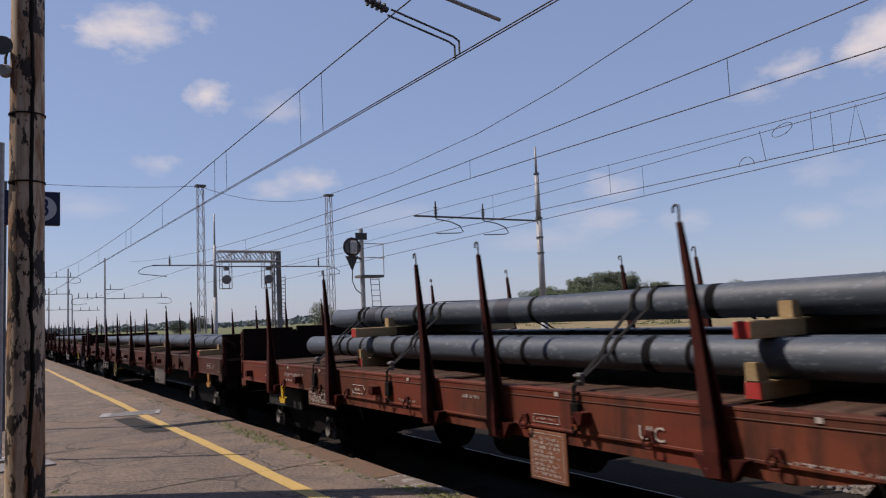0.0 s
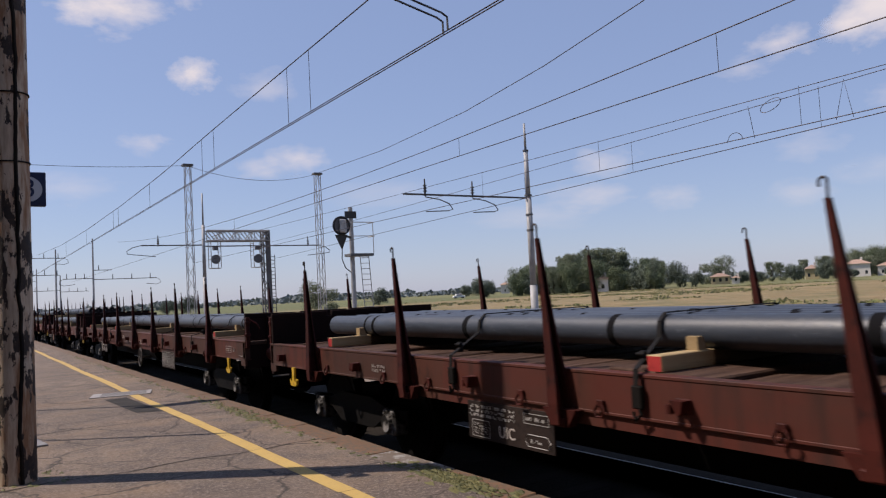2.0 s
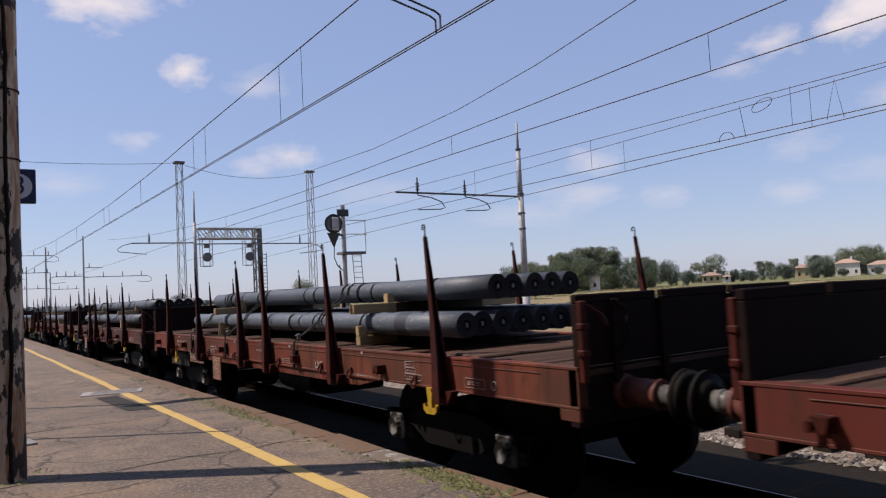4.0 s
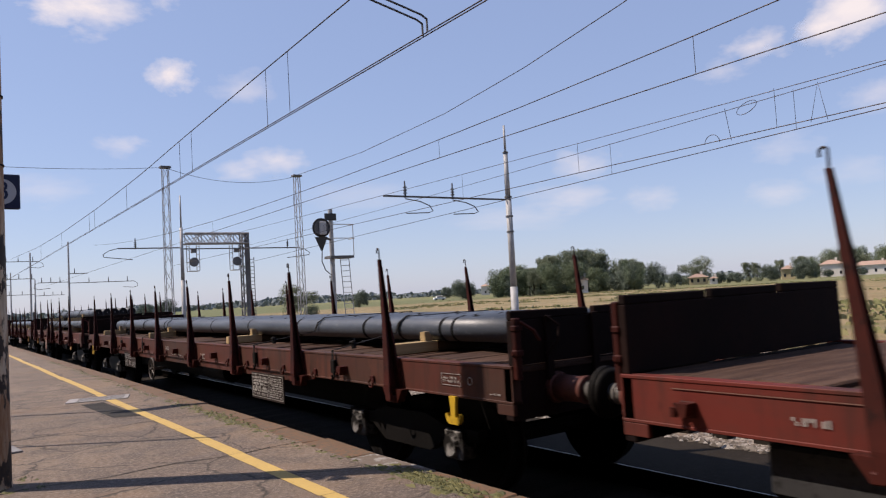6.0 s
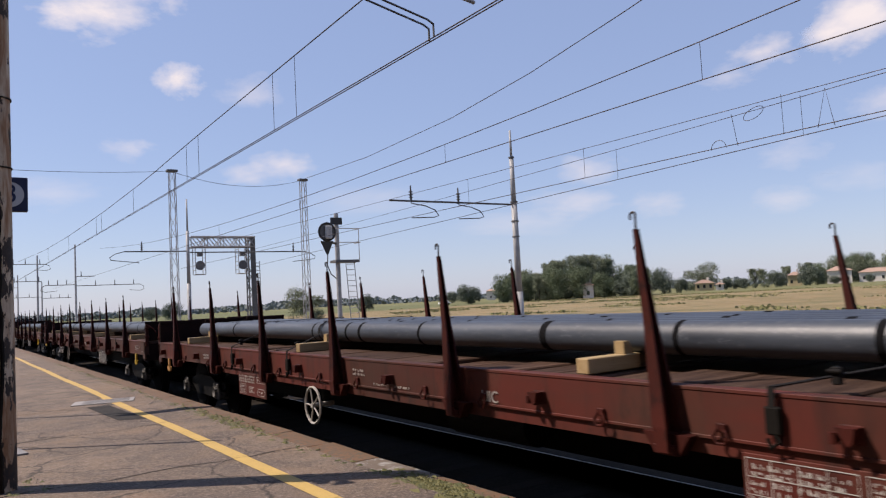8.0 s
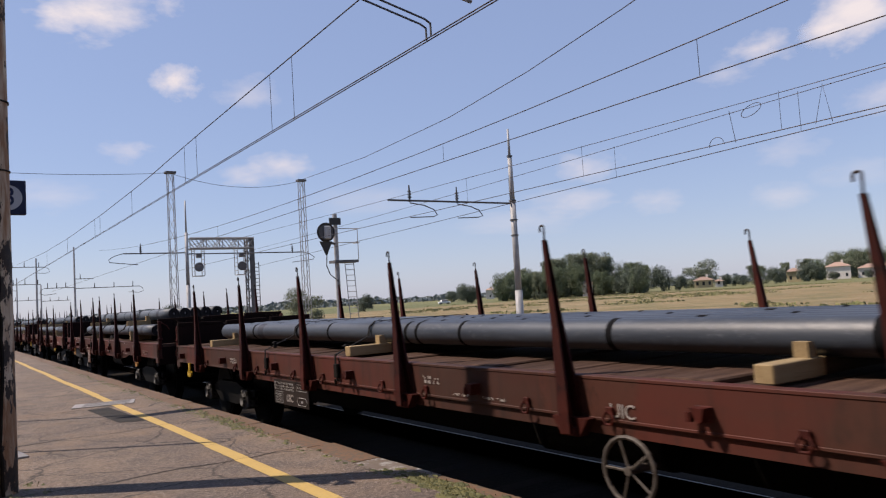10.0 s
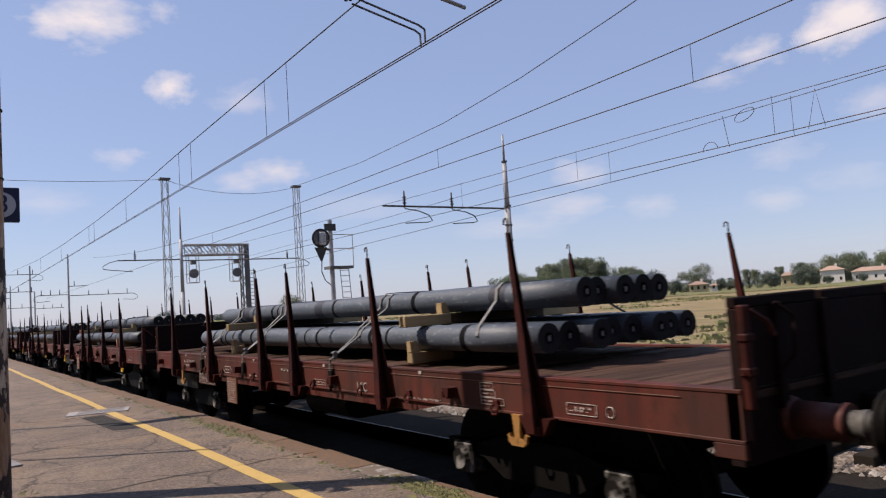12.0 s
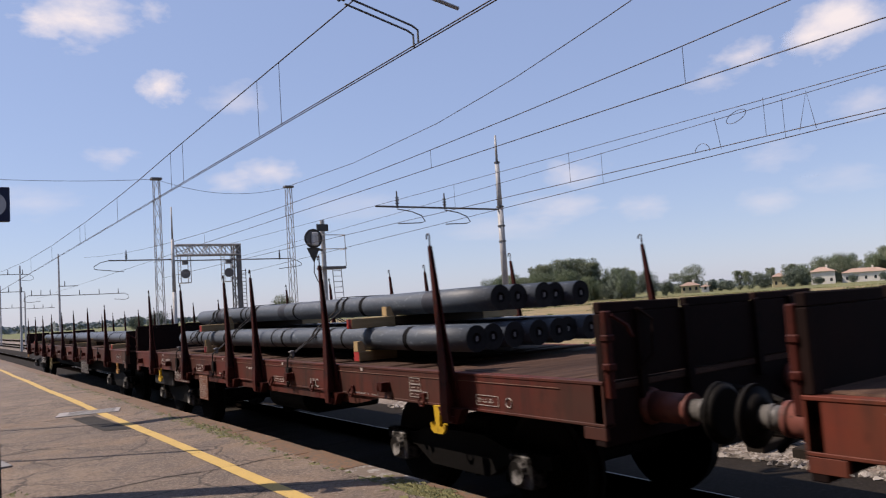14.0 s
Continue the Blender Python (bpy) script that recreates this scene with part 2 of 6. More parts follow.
def asphalt_material():
    m = mat("old_platform_asphalt", (0.1534, 0.1199, 0.1004), 0.9)
    v = coords(m, world=True)
    big = noise_tex(m, v, 0.35, 5, 0.6)
    mid = noise_tex(m, v, 2.2, 7, 0.65)
    grit = noise_tex(m, v, 27.0, 8, 0.8)
    c = ramp(m, big, [(0.36, (0.0835, 0.0600, 0.0450)), (0.64, (0.1658, 0.1190, 0.0850))])
    c = mix(m, ramp(m, mid, [(0.45, (0, 0, 0)), (0.62, (0.85, 0.85, 0.85))]), c, (0.0706, 0.0530, 0.0420))
    warm = noise_tex(m, v, 0.9, 4, 0.55)
    c = mix(m, ramp(m, warm, [(0.5, (0, 0, 0)), (0.66, (0.7, 0.7, 0.7))]), c, (0.1766, 0.1150, 0.0700))
    chips = noise_tex(m, v, 70.0, 5, 0.8)
    c = mix(m, ramp(m, grit, [(0.53, (0, 0, 0)), (0.61, (0.8, 0.8, 0.8))]), c, (0.2675, 0.2130, 0.1760))
    c = mix(m, ramp(m, chips, [(0.56, (0, 0, 0)), (0.63, (0.75, 0.75, 0.75))]), c, (0.3531, 0.3000, 0.2650))
    c = mix(m, ramp(m, grit, [(0.37, (0.9, 0.9, 0.9)), (0.46, (0, 0, 0))]), c, (0.0235, 0.0180, 0.0150))
    wander = node(m, "ShaderNodeTexNoise", Scale=1.6, Detail=7.0, Roughness=0.62)
    link(m, v, wander.inputs["Vector"])
    bend = mix(m, 0.6, v, mix(m, 1.0, v, wander.outputs["Color"], "ADD"))
    vor = m.node_tree.nodes.new("ShaderNodeTexVoronoi")
    vor.voronoi_dimensions, vor.feature = "2D", "DISTANCE_TO_EDGE"
    vor.inputs["Scale"].default_value = 0.8
    link(m, bend, vor.inputs["Vector"])
    crack = ramp(m, vor.outputs["Distance"], [(0.0, (1, 1, 1)), (0.007, (0.85, 0.85, 0.85)), (0.015, (0, 0, 0))])
    gate = ramp(m, noise_tex(m, v, 0.5, 3), [(0.3, (0, 0, 0)), (0.4, (1, 1, 1))])
    crack = mix(m, 1.0, crack, gate, "MULTIPLY")
    c = mix(m, crack, c, (0.0345, 0.0266, 0.0200))
    base(m, c)
    hh = mix(m, crack, grit, (0.0, 0.0, 0.0))
    bump(m, hh, 0.8, 0.012)
    return m


M["asphalt"] = asphalt_material()


def worn_paint(name, colour, worn, scale=26.0, lo=0.5, hi=0.62):
    m = mat(name, colour, 0.75)
    v = coords(m, world=True)
    n = noise_tex(m, v, scale, 8, 0.72)
    n2 = noise_tex(m, v, 3.0, 5, 0.6)
    c = mix(m, ramp(m, n, [(lo, (0, 0, 0)), (hi, (1, 1, 1))]), colour, worn)
    base(m, mix(m, ramp(m, n2, [(0.35, (0, 0, 0)), (0.75, (0.5, 0.5, 0.5))]), c, tuple(0.72 * a for a in colour)))
    bump(m, n, 0.3, 0.004)
    return m


M["yellow_line"] = worn_paint("worn_yellow_line", (0.45, 0.3, 0.085), (0.2, 0.15, 0.075), 34.0, 0.55, 0.7)
M["kerb"] = worn_paint("stained_edge_stone", (0.15, 0.075, 0.036), (0.08, 0.062, 0.042), 16.0, 0.42, 0.56)
M["kerb_white"] = worn_paint("whitewashed_edge_stone", (0.2722, 0.2592, 0.2398), (0.0907, 0.0583, 0.0356), 9.0, 0.40, 0.48)
M["concrete_wall"] = grimy("platform_wall_concrete", (0.1102, 0.0972, 0.0842), (0.1426, 0.1296, 0.1102), (0.0583, 0.0518, 0.0454), 0.9)
M["cover"] = grimy("pale_cover_plate", (0.2138, 0.2074, 0.2074), (0.2592, 0.2527, 0.2462), (0.1426, 0.1296, 0.1231), 0.7)
M["hatch"] = grimy("dark_patch_of_new_tar", (0.0233, 0.022, 0.0207), (0.0376, 0.035, 0.0324), (0.0648, 0.0583, 0.0518), 0.85, 3.0, 40.0)


def peeling():
    m = mat("peeling_cream_paint_over_rust", (0.329, 0.282, 0.235), 0.75)
    v = coords(m, (1, 1, 0.45))
    n = noise_tex(m, v, 6.5, 9, 0.68)
    n2 = noise_tex(m, coords(m, (1.2, 1.2, 0.18)), 5.0, 6, 0.6)
    n3 = noise_tex(m, coords(m), 26.0, 6, 0.7)
    paint = ramp(m, n2, [(0.3, (0.235, 0.159, 0.100)), (0.46, (0.493, 0.388, 0.282)), (0.57, (0.235, 0.112, 0.049)), (0.7, (0.399, 0.305, 0.211))])
    rust = ramp(m, n3, [(0.35, (0.0194, 0.0143, 0.0117)), (0.6, (0.0389, 0.0227, 0.0143)), (0.75, (0.0842, 0.068, 0.0551))])
    hole = ramp(m, n, [(0.518, (0, 0, 0)), (0.538, (1, 1, 1))])
    base(m, mix(m, hole, paint, rust))
    bump(m, mix(m, hole, (0.8, 0.8, 0.8), n3), 0.7, 0.01)
    return m


M["peeling"] = peeling()
M["seam"] = grimy("dark_drip_stain", (0.0117, 0.0091, 0.0078), (0.0259, 0.0194, 0.0143), (0.0065, 0.0052, 0.0045), 0.8, 4, 20, (1, 1, 0.3))


def ballast_material():
    m = mat("track_ballast", (0.272, 0.231, 0.190), 0.95)
    v = coords(m, world=True)
    vor = node(m, "ShaderNodeTexVoronoi", Scale=16.0)
    link(m, v, vor.inputs["Vector"])
    c = ramp(m, vor.outputs["Color"], [(0.1, (0.068, 0.054, 0.043)), (0.5, (0.150, 0.122, 0.098)), (0.9, (0.299, 0.265, 0.231))])
    big = noise_tex(m, v, 0.6, 4)
    base(m, mix(m, ramp(m, big, [(0.4, (0, 0, 0)), (0.7, (0.6, 0.6, 0.6))]), c, (0.177, 0.116, 0.075)))
    bump(m, vor.outputs["Distance"], 0.9, 0.04)
    return m


M["ballast"] = ballast_material()
# ballast with the train's shadow put into its colour
M["shade_ballast"] = grimy("shade_blackened_ballast", (0.013, 0.01, 0.0075), (0.022, 0.0175, 0.013), (0.038, 0.031, 0.025), 1.0, 0.8, 22.0, (1, 1, 1), 0.9)


def field_material():
    m = mat("dry_meadow", (0.1944, 0.1555, 0.0778), 0.95)
    v = coords(m, world=True)
    sep = m.node_tree.nodes.new("ShaderNodeSeparateXYZ")
    link(m, v, sep.inputs["Vector"])
    w = noise_tex(m, coords(m, (1, 1, 1), True), 0.07, 7, 0.7)
    g = noise_tex(m, v, 0.16, 7, 0.7)
    fine = noise_tex(m, v, 3.0, 6, 0.75)
    dry = ramp(m, w, [(0.3, (0.219, 0.142, 0.062)), (0.5, (0.270, 0.190, 0.091)), (0.7, (0.292, 0.219, 0.117))])
    green = (0.0842, 0.0972, 0.0292)
    c = mix(m, ramp(m, g, [(0.43, (0, 0, 0)), (0.53, (0.3, 0.3, 0.3)), (0.63, (0.8, 0.8, 0.8))]), dry, green)
    ratio = m.node_tree.nodes.new("ShaderNodeMath")
    ratio.operation = "MULTIPLY_ADD"
    link(m, sep.outputs["X"], ratio.inputs[0])
    ratio.inputs[1].default_value, ratio.inputs[2].default_value = 1.0, 0.0
    diff = m.node_tree.nodes.new("ShaderNodeMath")
    diff.operation = "MULTIPLY_ADD"
    link(m, sep.outputs["Y"], diff.inputs[0])
    diff.inputs[1].default_value = 1.0
    link(m, ratio.outputs[0], diff.inputs[2])
    # the crop ends at a farm track; beyond it, and along the line, the grass is green
    far = ramp(m, mix(m, 1.0, scaled(m, sep.outputs["Y"], 1 / 400), (0, 0, 0), "ADD"), [(0.40, (0, 0, 0)), (0.44, (1, 1, 1))])
    far2 = ramp(m, scaled(m, sep.outputs["X"], 1 / 400), [(0.42, (0, 0, 0)), (0.45, (1, 1, 1))])
    c = mix(m, far, c, mix(m, fine, (0.0745, 0.0972, 0.0292), (0.1231, 0.1361, 0.0486)))
    c = mix(m, far2, c, mix(m, fine, (0.1102, 0.1231, 0.0389), (0.162, 0.1588, 0.0583)))
    base(m, mix(m, ramp(m, fine, [(0.35, (0.55, 0.55, 0.55)), (0.6, (0, 0, 0))]), c, (0.1037, 0.0842, 0.0389)))
    bump(m, fine, 0.6, 0.3)
    return m


def scaled(m, sock, k):
    n = m.node_tree.nodes.new("ShaderNodeMath")
    n.operation = "MULTIPLY"
    link(m, sock, n.inputs[0])
    n.inputs[1].default_value = k
    return n.outputs[0]


M["field"] = field_material()


def leaf_material(name, dark, light):
    m = mat(name, dark, 0.7, 0.0, 0.3)
    geo = m.node_tree.nodes.new("ShaderNodeNewGeometry")
    base(m, ramp(m, geo.outputs["Random Per Island"], [(0.0, dark), (1.0, light)]))
    return m


M["leaf_a"] = leaf_material("poplar_leaves", (0.068, 0.096, 0.052), (0.132, 0.16, 0.088))
M["leaf_b"] = leaf_material("olive_leaves", (0.084, 0.108, 0.064), (0.16, 0.176, 0.112))
M["leaf_c"] = leaf_material("dark_leaves", (0.06, 0.08, 0.06), (0.1, 0.124, 0.088))
M["grass"] = leaf_material("platform_moss", (0.045, 0.05, 0.017), (0.115, 0.105, 0.036))
M["stucco_white"] = grimy("white_stucco", (0.6, 0.57, 0.52), (0.68, 0.65, 0.6), (0.45, 0.42, 0.38), 0.9, 0.2, 2.0)
M["stucco_yellow"] = grimy("yellow_stucco", (0.42, 0.36, 0.22), (0.47, 0.4, 0.25), (0.34, 0.29, 0.18), 0.9, 0.2, 2.0)
# dark wall of the added blocks, so that little light bounces off them
M["sky_screen_wall"] = grimy("dark_brown_brick_wall", (0.11, 0.065, 0.045), (0.15, 0.09, 0.06), (0.07, 0.045, 0.034), 0.9, 0.4, 8.0)
M["roof_tile"] = grimy("clay_roof_tiles", (0.29, 0.2, 0.155), (0.35, 0.25, 0.2), (0.2, 0.135, 0.1), 0.9, 0.4, 3.0)
M["window_dark"] = mat("dark_window_glass", (0.024, 0.028, 0.032), 0.1)
M["van_white"] = mat("white_car_paint", (0.75, 0.75, 0.75), 0.3)


def cloud_material():
    m = mat("cloud_vapour", (1, 1, 1), 1.0)
    t = m.node_tree
    t.nodes.remove(bsdf(m))
    tc = t.nodes.new("ShaderNodeTexCoord")
    info = t.nodes.new("ShaderNodeObjectInfo")
    shift = t.nodes.new("ShaderNodeVectorMath")
    shift.operation = "MULTIPLY_ADD"
    link(m, info.outputs["Location"], shift.inputs[0])
    shift.inputs[1].default_value = (0.011, 0.017, 0.013)
    link(m, tc.outputs["Object"], shift.inputs[2])
    n = node(m, "ShaderNodeTexNoise", Scale=1.7, Detail=9.0, Roughness=0.56)
    link(m, shift.outputs["Vector"], n.inputs["Vector"])
    ln = t.nodes.new("ShaderNodeVectorMath")
    ln.operation = "LENGTH"
    link(m, tc.outputs["Object"], ln.inputs[0])
    fall = ramp(m, ln.outputs["Value"], [(0.1, (1, 1, 1)), (1.0, (0, 0, 0))])
    s = t.nodes.new("ShaderNodeMath")
    s.operation = "MULTIPLY_ADD"
    link(m, n.outputs["Fac"], s.inputs[0])
    s.inputs[1].default_value = 1.5
    link(m, fall, s.inputs[2])
    dens = ramp(m, scaled(m, s.outputs[0], 0.5), [(0.54, (0, 0, 0)), (0.95, (1, 1, 1))])
    att = t.nodes.new("ShaderNodeMath")
    att.operation = "MULTIPLY"
    link(m, dens, att.inputs[0])
    link(m, scaled(m, separate_alpha(m, info), 1.0), att.inputs[1])
    em = node(m, "ShaderNodeEmission", Strength=0.76)
    em.inputs["Color"].default_value = (0.92, 0.91, 0.96, 1)
    tr = t.nodes.new("ShaderNodeBsdfTransparent")
    mx = t.nodes.new("ShaderNodeMixShader")
    link(m, att.outputs[0], mx.inputs[0])
    link(m, tr.outputs[0], mx.inputs[1])
    link(m, em.outputs[0], mx.inputs[2])
    link(m, mx.outputs[0], t.nodes["Material Output"].inputs["Surface"])
    return m


def separate_alpha(m, info):
    return info.outputs["Alpha"]


M["cloud"] = cloud_material()

# ---- building helpers ----
def box(bm, x0, x1, y0, y1, z0, z1, bevel=0.0):
    r = bmesh.ops.create_cube(bm, size=1.0, matrix=Matrix.Translation(((x0 + x1) / 2, (y0 + y1) / 2, (z0 + z1) / 2)) @ Matrix.Diagonal((abs(x1 - x0), abs(y1 - y0), abs(z1 - z0), 1)))
    if bevel:
        ed = list({e for v in r["verts"] for e in v.link_edges})
        bmesh.ops.bevel(bm, geom=ed, offset=bevel, segments=1, affect="EDGES")
    return r["verts"]


def rod(bm, a, b, r0, r1=None, n=8):
    """A tapered round bar from a to b."""
    a, b = Vector(a), Vector(b)
    d = b - a
    m = Matrix.Translation((a + b) / 2) @ d.to_track_quat("Z", "Y").to_matrix().to_4x4()
    bmesh.ops.create_cone(bm, cap_ends=True, segments=n, radius1=r0, radius2=r0 if r1 is None else r1, depth=d.length, matrix=m)


def prism(bm, pts, x0, x1):
    """An outline in y, z drawn out along x."""
    a = [bm.verts.new((x0, y, z)) for y, z in pts]
    b = [bm.verts.new((x1, y, z)) for y, z in pts]
    n = len(pts)
    bm.faces.new(a)
    bm.faces.new(b[::-1])
    for i in range(n):
        bm.faces.new((a[i], b[i], b[(i + 1) % n], a[(i + 1) % n]))
    bmesh.ops.recalc_face_normals(bm, faces=bm.faces[:])


def mesh_of(bm, name, material, smooth=False):
    me = bpy.data.meshes.new(name)
    bm.to_mesh(me)
    bm.free()
    for mm in (material if isinstance(material, (list, tuple)) else [material]):
        me.materials.append(mm)
    if smooth:
        me.polygons.foreach_set("use_smooth", [len(p.vertices) == 4 for p in me.polygons])
    return me


def part(name, bm, material, parent=None, label="", smooth=False, at=None):
    ob = new(name, bm if isinstance(bm, bpy.types.Mesh) else mesh_of(bm, name, material, smooth))
    if parent:
        ob.parent = parent
    if at is not None:
        ob.matrix_basis = at
    if label:
        ob["label"] = label
    return ob


def thing(name, label, category, group="", kind="", at=None):
    ob = new(name)
    ob.empty_display_size = 0.2
    if at is not None:
        ob.matrix_basis = at
    return tagged(ob, label, category, group, kind)


def B():
    return bmesh.new()


def wire(name, pts, r, material, parent=None, label=""):
    """A round wire through points, as a curve."""
    cu = bpy.data.curves.new(name, "CURVE")
    cu.dimensions, cu.bevel_depth, cu.bevel_resolution = "3D", r, 1
    sp = cu.splines.new("POLY")
    sp.points.add(len(pts) - 1)
    for p, q in zip(sp.points, pts):
        p.co = (*q, 1)
    cu.materials.append(material)
    ob = new(name, cu)
    if parent:
        ob.parent = parent
    if label:
        ob["label"] = label
    return ob


def arc(c, r, a0, a1, n, plane="yz"):
    out = []
    for i in range(n + 1):
        a = radians(a0 + (a1 - a0) * i / n)
        if plane == "yz":
            out.append((c[0], c[1] + r * math.cos(a), c[2] + r * math.sin(a)))
        elif plane == "xz":
            out.append((c[0] + r * math.cos(a), c[1], c[2] + r * math.sin(a)))
        else:
            out.append((c[0] + r * math.cos(a), c[1] + r * math.sin(a), c[2]))
    return out


def tube(bm, pts, r, n=6):
    pts = [Vector(p) for p in pts]
    rings = []
    for i, p in enumerate(pts):
        d = (pts[min(i + 1, len(pts) - 1)] - pts[max(i - 1, 0)]).normalized()
        q = d.to_track_quat("Z", "Y").to_matrix() if not rings else None
        if q is not None:
            u = q.col[0].copy()
        u = (u - d * u.dot(d)).normalized()
        w = d.cross(u)
        rings.append([bm.verts.new(p + r * (math.cos(6.2832 * k / n) * u + math.sin(6.2832 * k / n) * w)) for k in range(n)])
    for a, b in zip(rings, rings[1:]):
        for k in range(n):
            bm.faces.new((a[k], a[(k + 1) % n], b[(k + 1) % n], b[k]))
    bm.faces.new(rings[0][::-1])
    bm.faces.new(rings[-1])

# ---- the place: tracks run along y, the train's track lies at x = XC ----
XC, RAIL, EDGE = 4.93, -0.42, 3.29


def ground():
    bm = B()
    bmesh.ops.create_grid(bm, x_segments=40, y_segments=40, size=3000)
    for v in bm.verts:
        v.co.z = -0.95
    ob = part("ground", bm, M["field"])
    tagged(ob, "dry straw-coloured meadow with green weeds beside the railway", "ground", kind="structure")
    bm = B()
    xs = [3.0, 3.6, 6.6, 8.0, 11.4, 13.2, 18.6, 20.5]
    zs = [-0.66, -0.64, -0.64, -0.72, -0.6, -0.6, -0.6, -1.0]
    rows = []
    for j in range(60):
        y = -60 + j * 8
        rows.append([bm.verts.new((x, y, z)) for x, z in zip(xs, zs)])
    for a, b in zip(rows, rows[1:]):
        for i in range(len(xs) - 1):
            bm.faces.new((a[i], a[i + 1], b[i + 1], b[i]))
    tagged(part("trackbed", bm, M["ballast"]), "brown grey crushed stone track ballast", "ballast", kind="structure")
    # dark sheet that stands in for the shadow beneath and beyond the train
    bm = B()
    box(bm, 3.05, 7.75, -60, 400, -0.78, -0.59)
    tagged(part("trackbed_oily", bm, M["shade_ballast"]), "ballast sheet blackened for the shade of the train", "ballast", kind="structure")


def ballast_stones():
    vs, fs = [], []
    rng = random.Random(5)
    for i in range(5200):
        x, y = rng.uniform(7.55, 9.2), rng.uniform(-1.0, 13)
        z = -0.6 - max(0, min(1, (x - 6.6) / 1.4)) * 0.12 if x > 7.75 else -0.585
        s = rng.uniform(0.025, 0.055)
        k = len(vs)
        for dx, dy, dz in ((1, 0, 0), (-1, 0.2, 0), (0, 1, 0), (0.1, -1, 0), (0, 0, 1), (0, 0, -1)):
            vs.append((x + s * (dx + rng.uniform(-.3, .3)), y + s * (dy + rng.uniform(-.3, .3)), z + s * 0.7 * (dz + rng.uniform(-.2, .3))))
        for f in ((0, 2, 4), (2, 1, 4), (1, 3, 4), (3, 0, 4), (2, 0, 5), (1, 2, 5), (3, 1, 5), (0, 3, 5)):
            fs.append(tuple(k + a for a in f))
    me = bpy.data.meshes.new("ballast_stones")
    me.from_pydata(vs, [], fs)
    m = mat("loose_ballast_stone", (0.272, 0.245, 0.204), 0.9)
    geo = m.node_tree.nodes.new("ShaderNodeNewGeometry")
    base(m, ramp(m, geo.outputs["Random Per Island"], [(0.0, (0.068, 0.054, 0.041)), (0.6, (0.177, 0.150, 0.122)), (1.0, (0.354, 0.320, 0.286))]))
    me.materials.append(m)
    tagged(new("ballast_stones", me), "loose grey brown ballast stones by the track", "ballast", kind="stuff")


def track(x, y0, y1, name, dense):
    t = thing(name, "railway track with polished rails on concrete sleepers", "track", kind="structure")
    for sx in (-0.7525, 0.7525):
        bm = B()
        box(bm, x + sx - 0.036, x + sx + 0.036, y0, y1, RAIL - 0.045, RAIL - 0.004)
        box(bm, x + sx - 0.009, x + sx + 0.009, y0, y1, RAIL - 0.14, RAIL - 0.045)
        box(bm, x + sx - 0.075, x + sx + 0.075, y0, y1, RAIL - 0.165, RAIL - 0.14)
        r = part("rail", bm, M["rail_body"], t)
        bm = B()
        box(bm, x + sx - 0.008, x + sx + 0.004, y0, y1, RAIL - 0.004, RAIL)
        part("rail_head", bm, M["rail"], r, "bright polished rail head")
    bm = B()
    box(bm, -1.3, 1.3, -0.12, 0.12, RAIL - 0.3, RAIL - 0.168, 0.015)
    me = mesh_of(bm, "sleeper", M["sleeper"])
    y = y0 + 0.5
    while y < min(y1, y0 + dense):
        part("sleeper", me, None, t, at=Matrix.Translation((x, y, 0)))
        y += 0.6


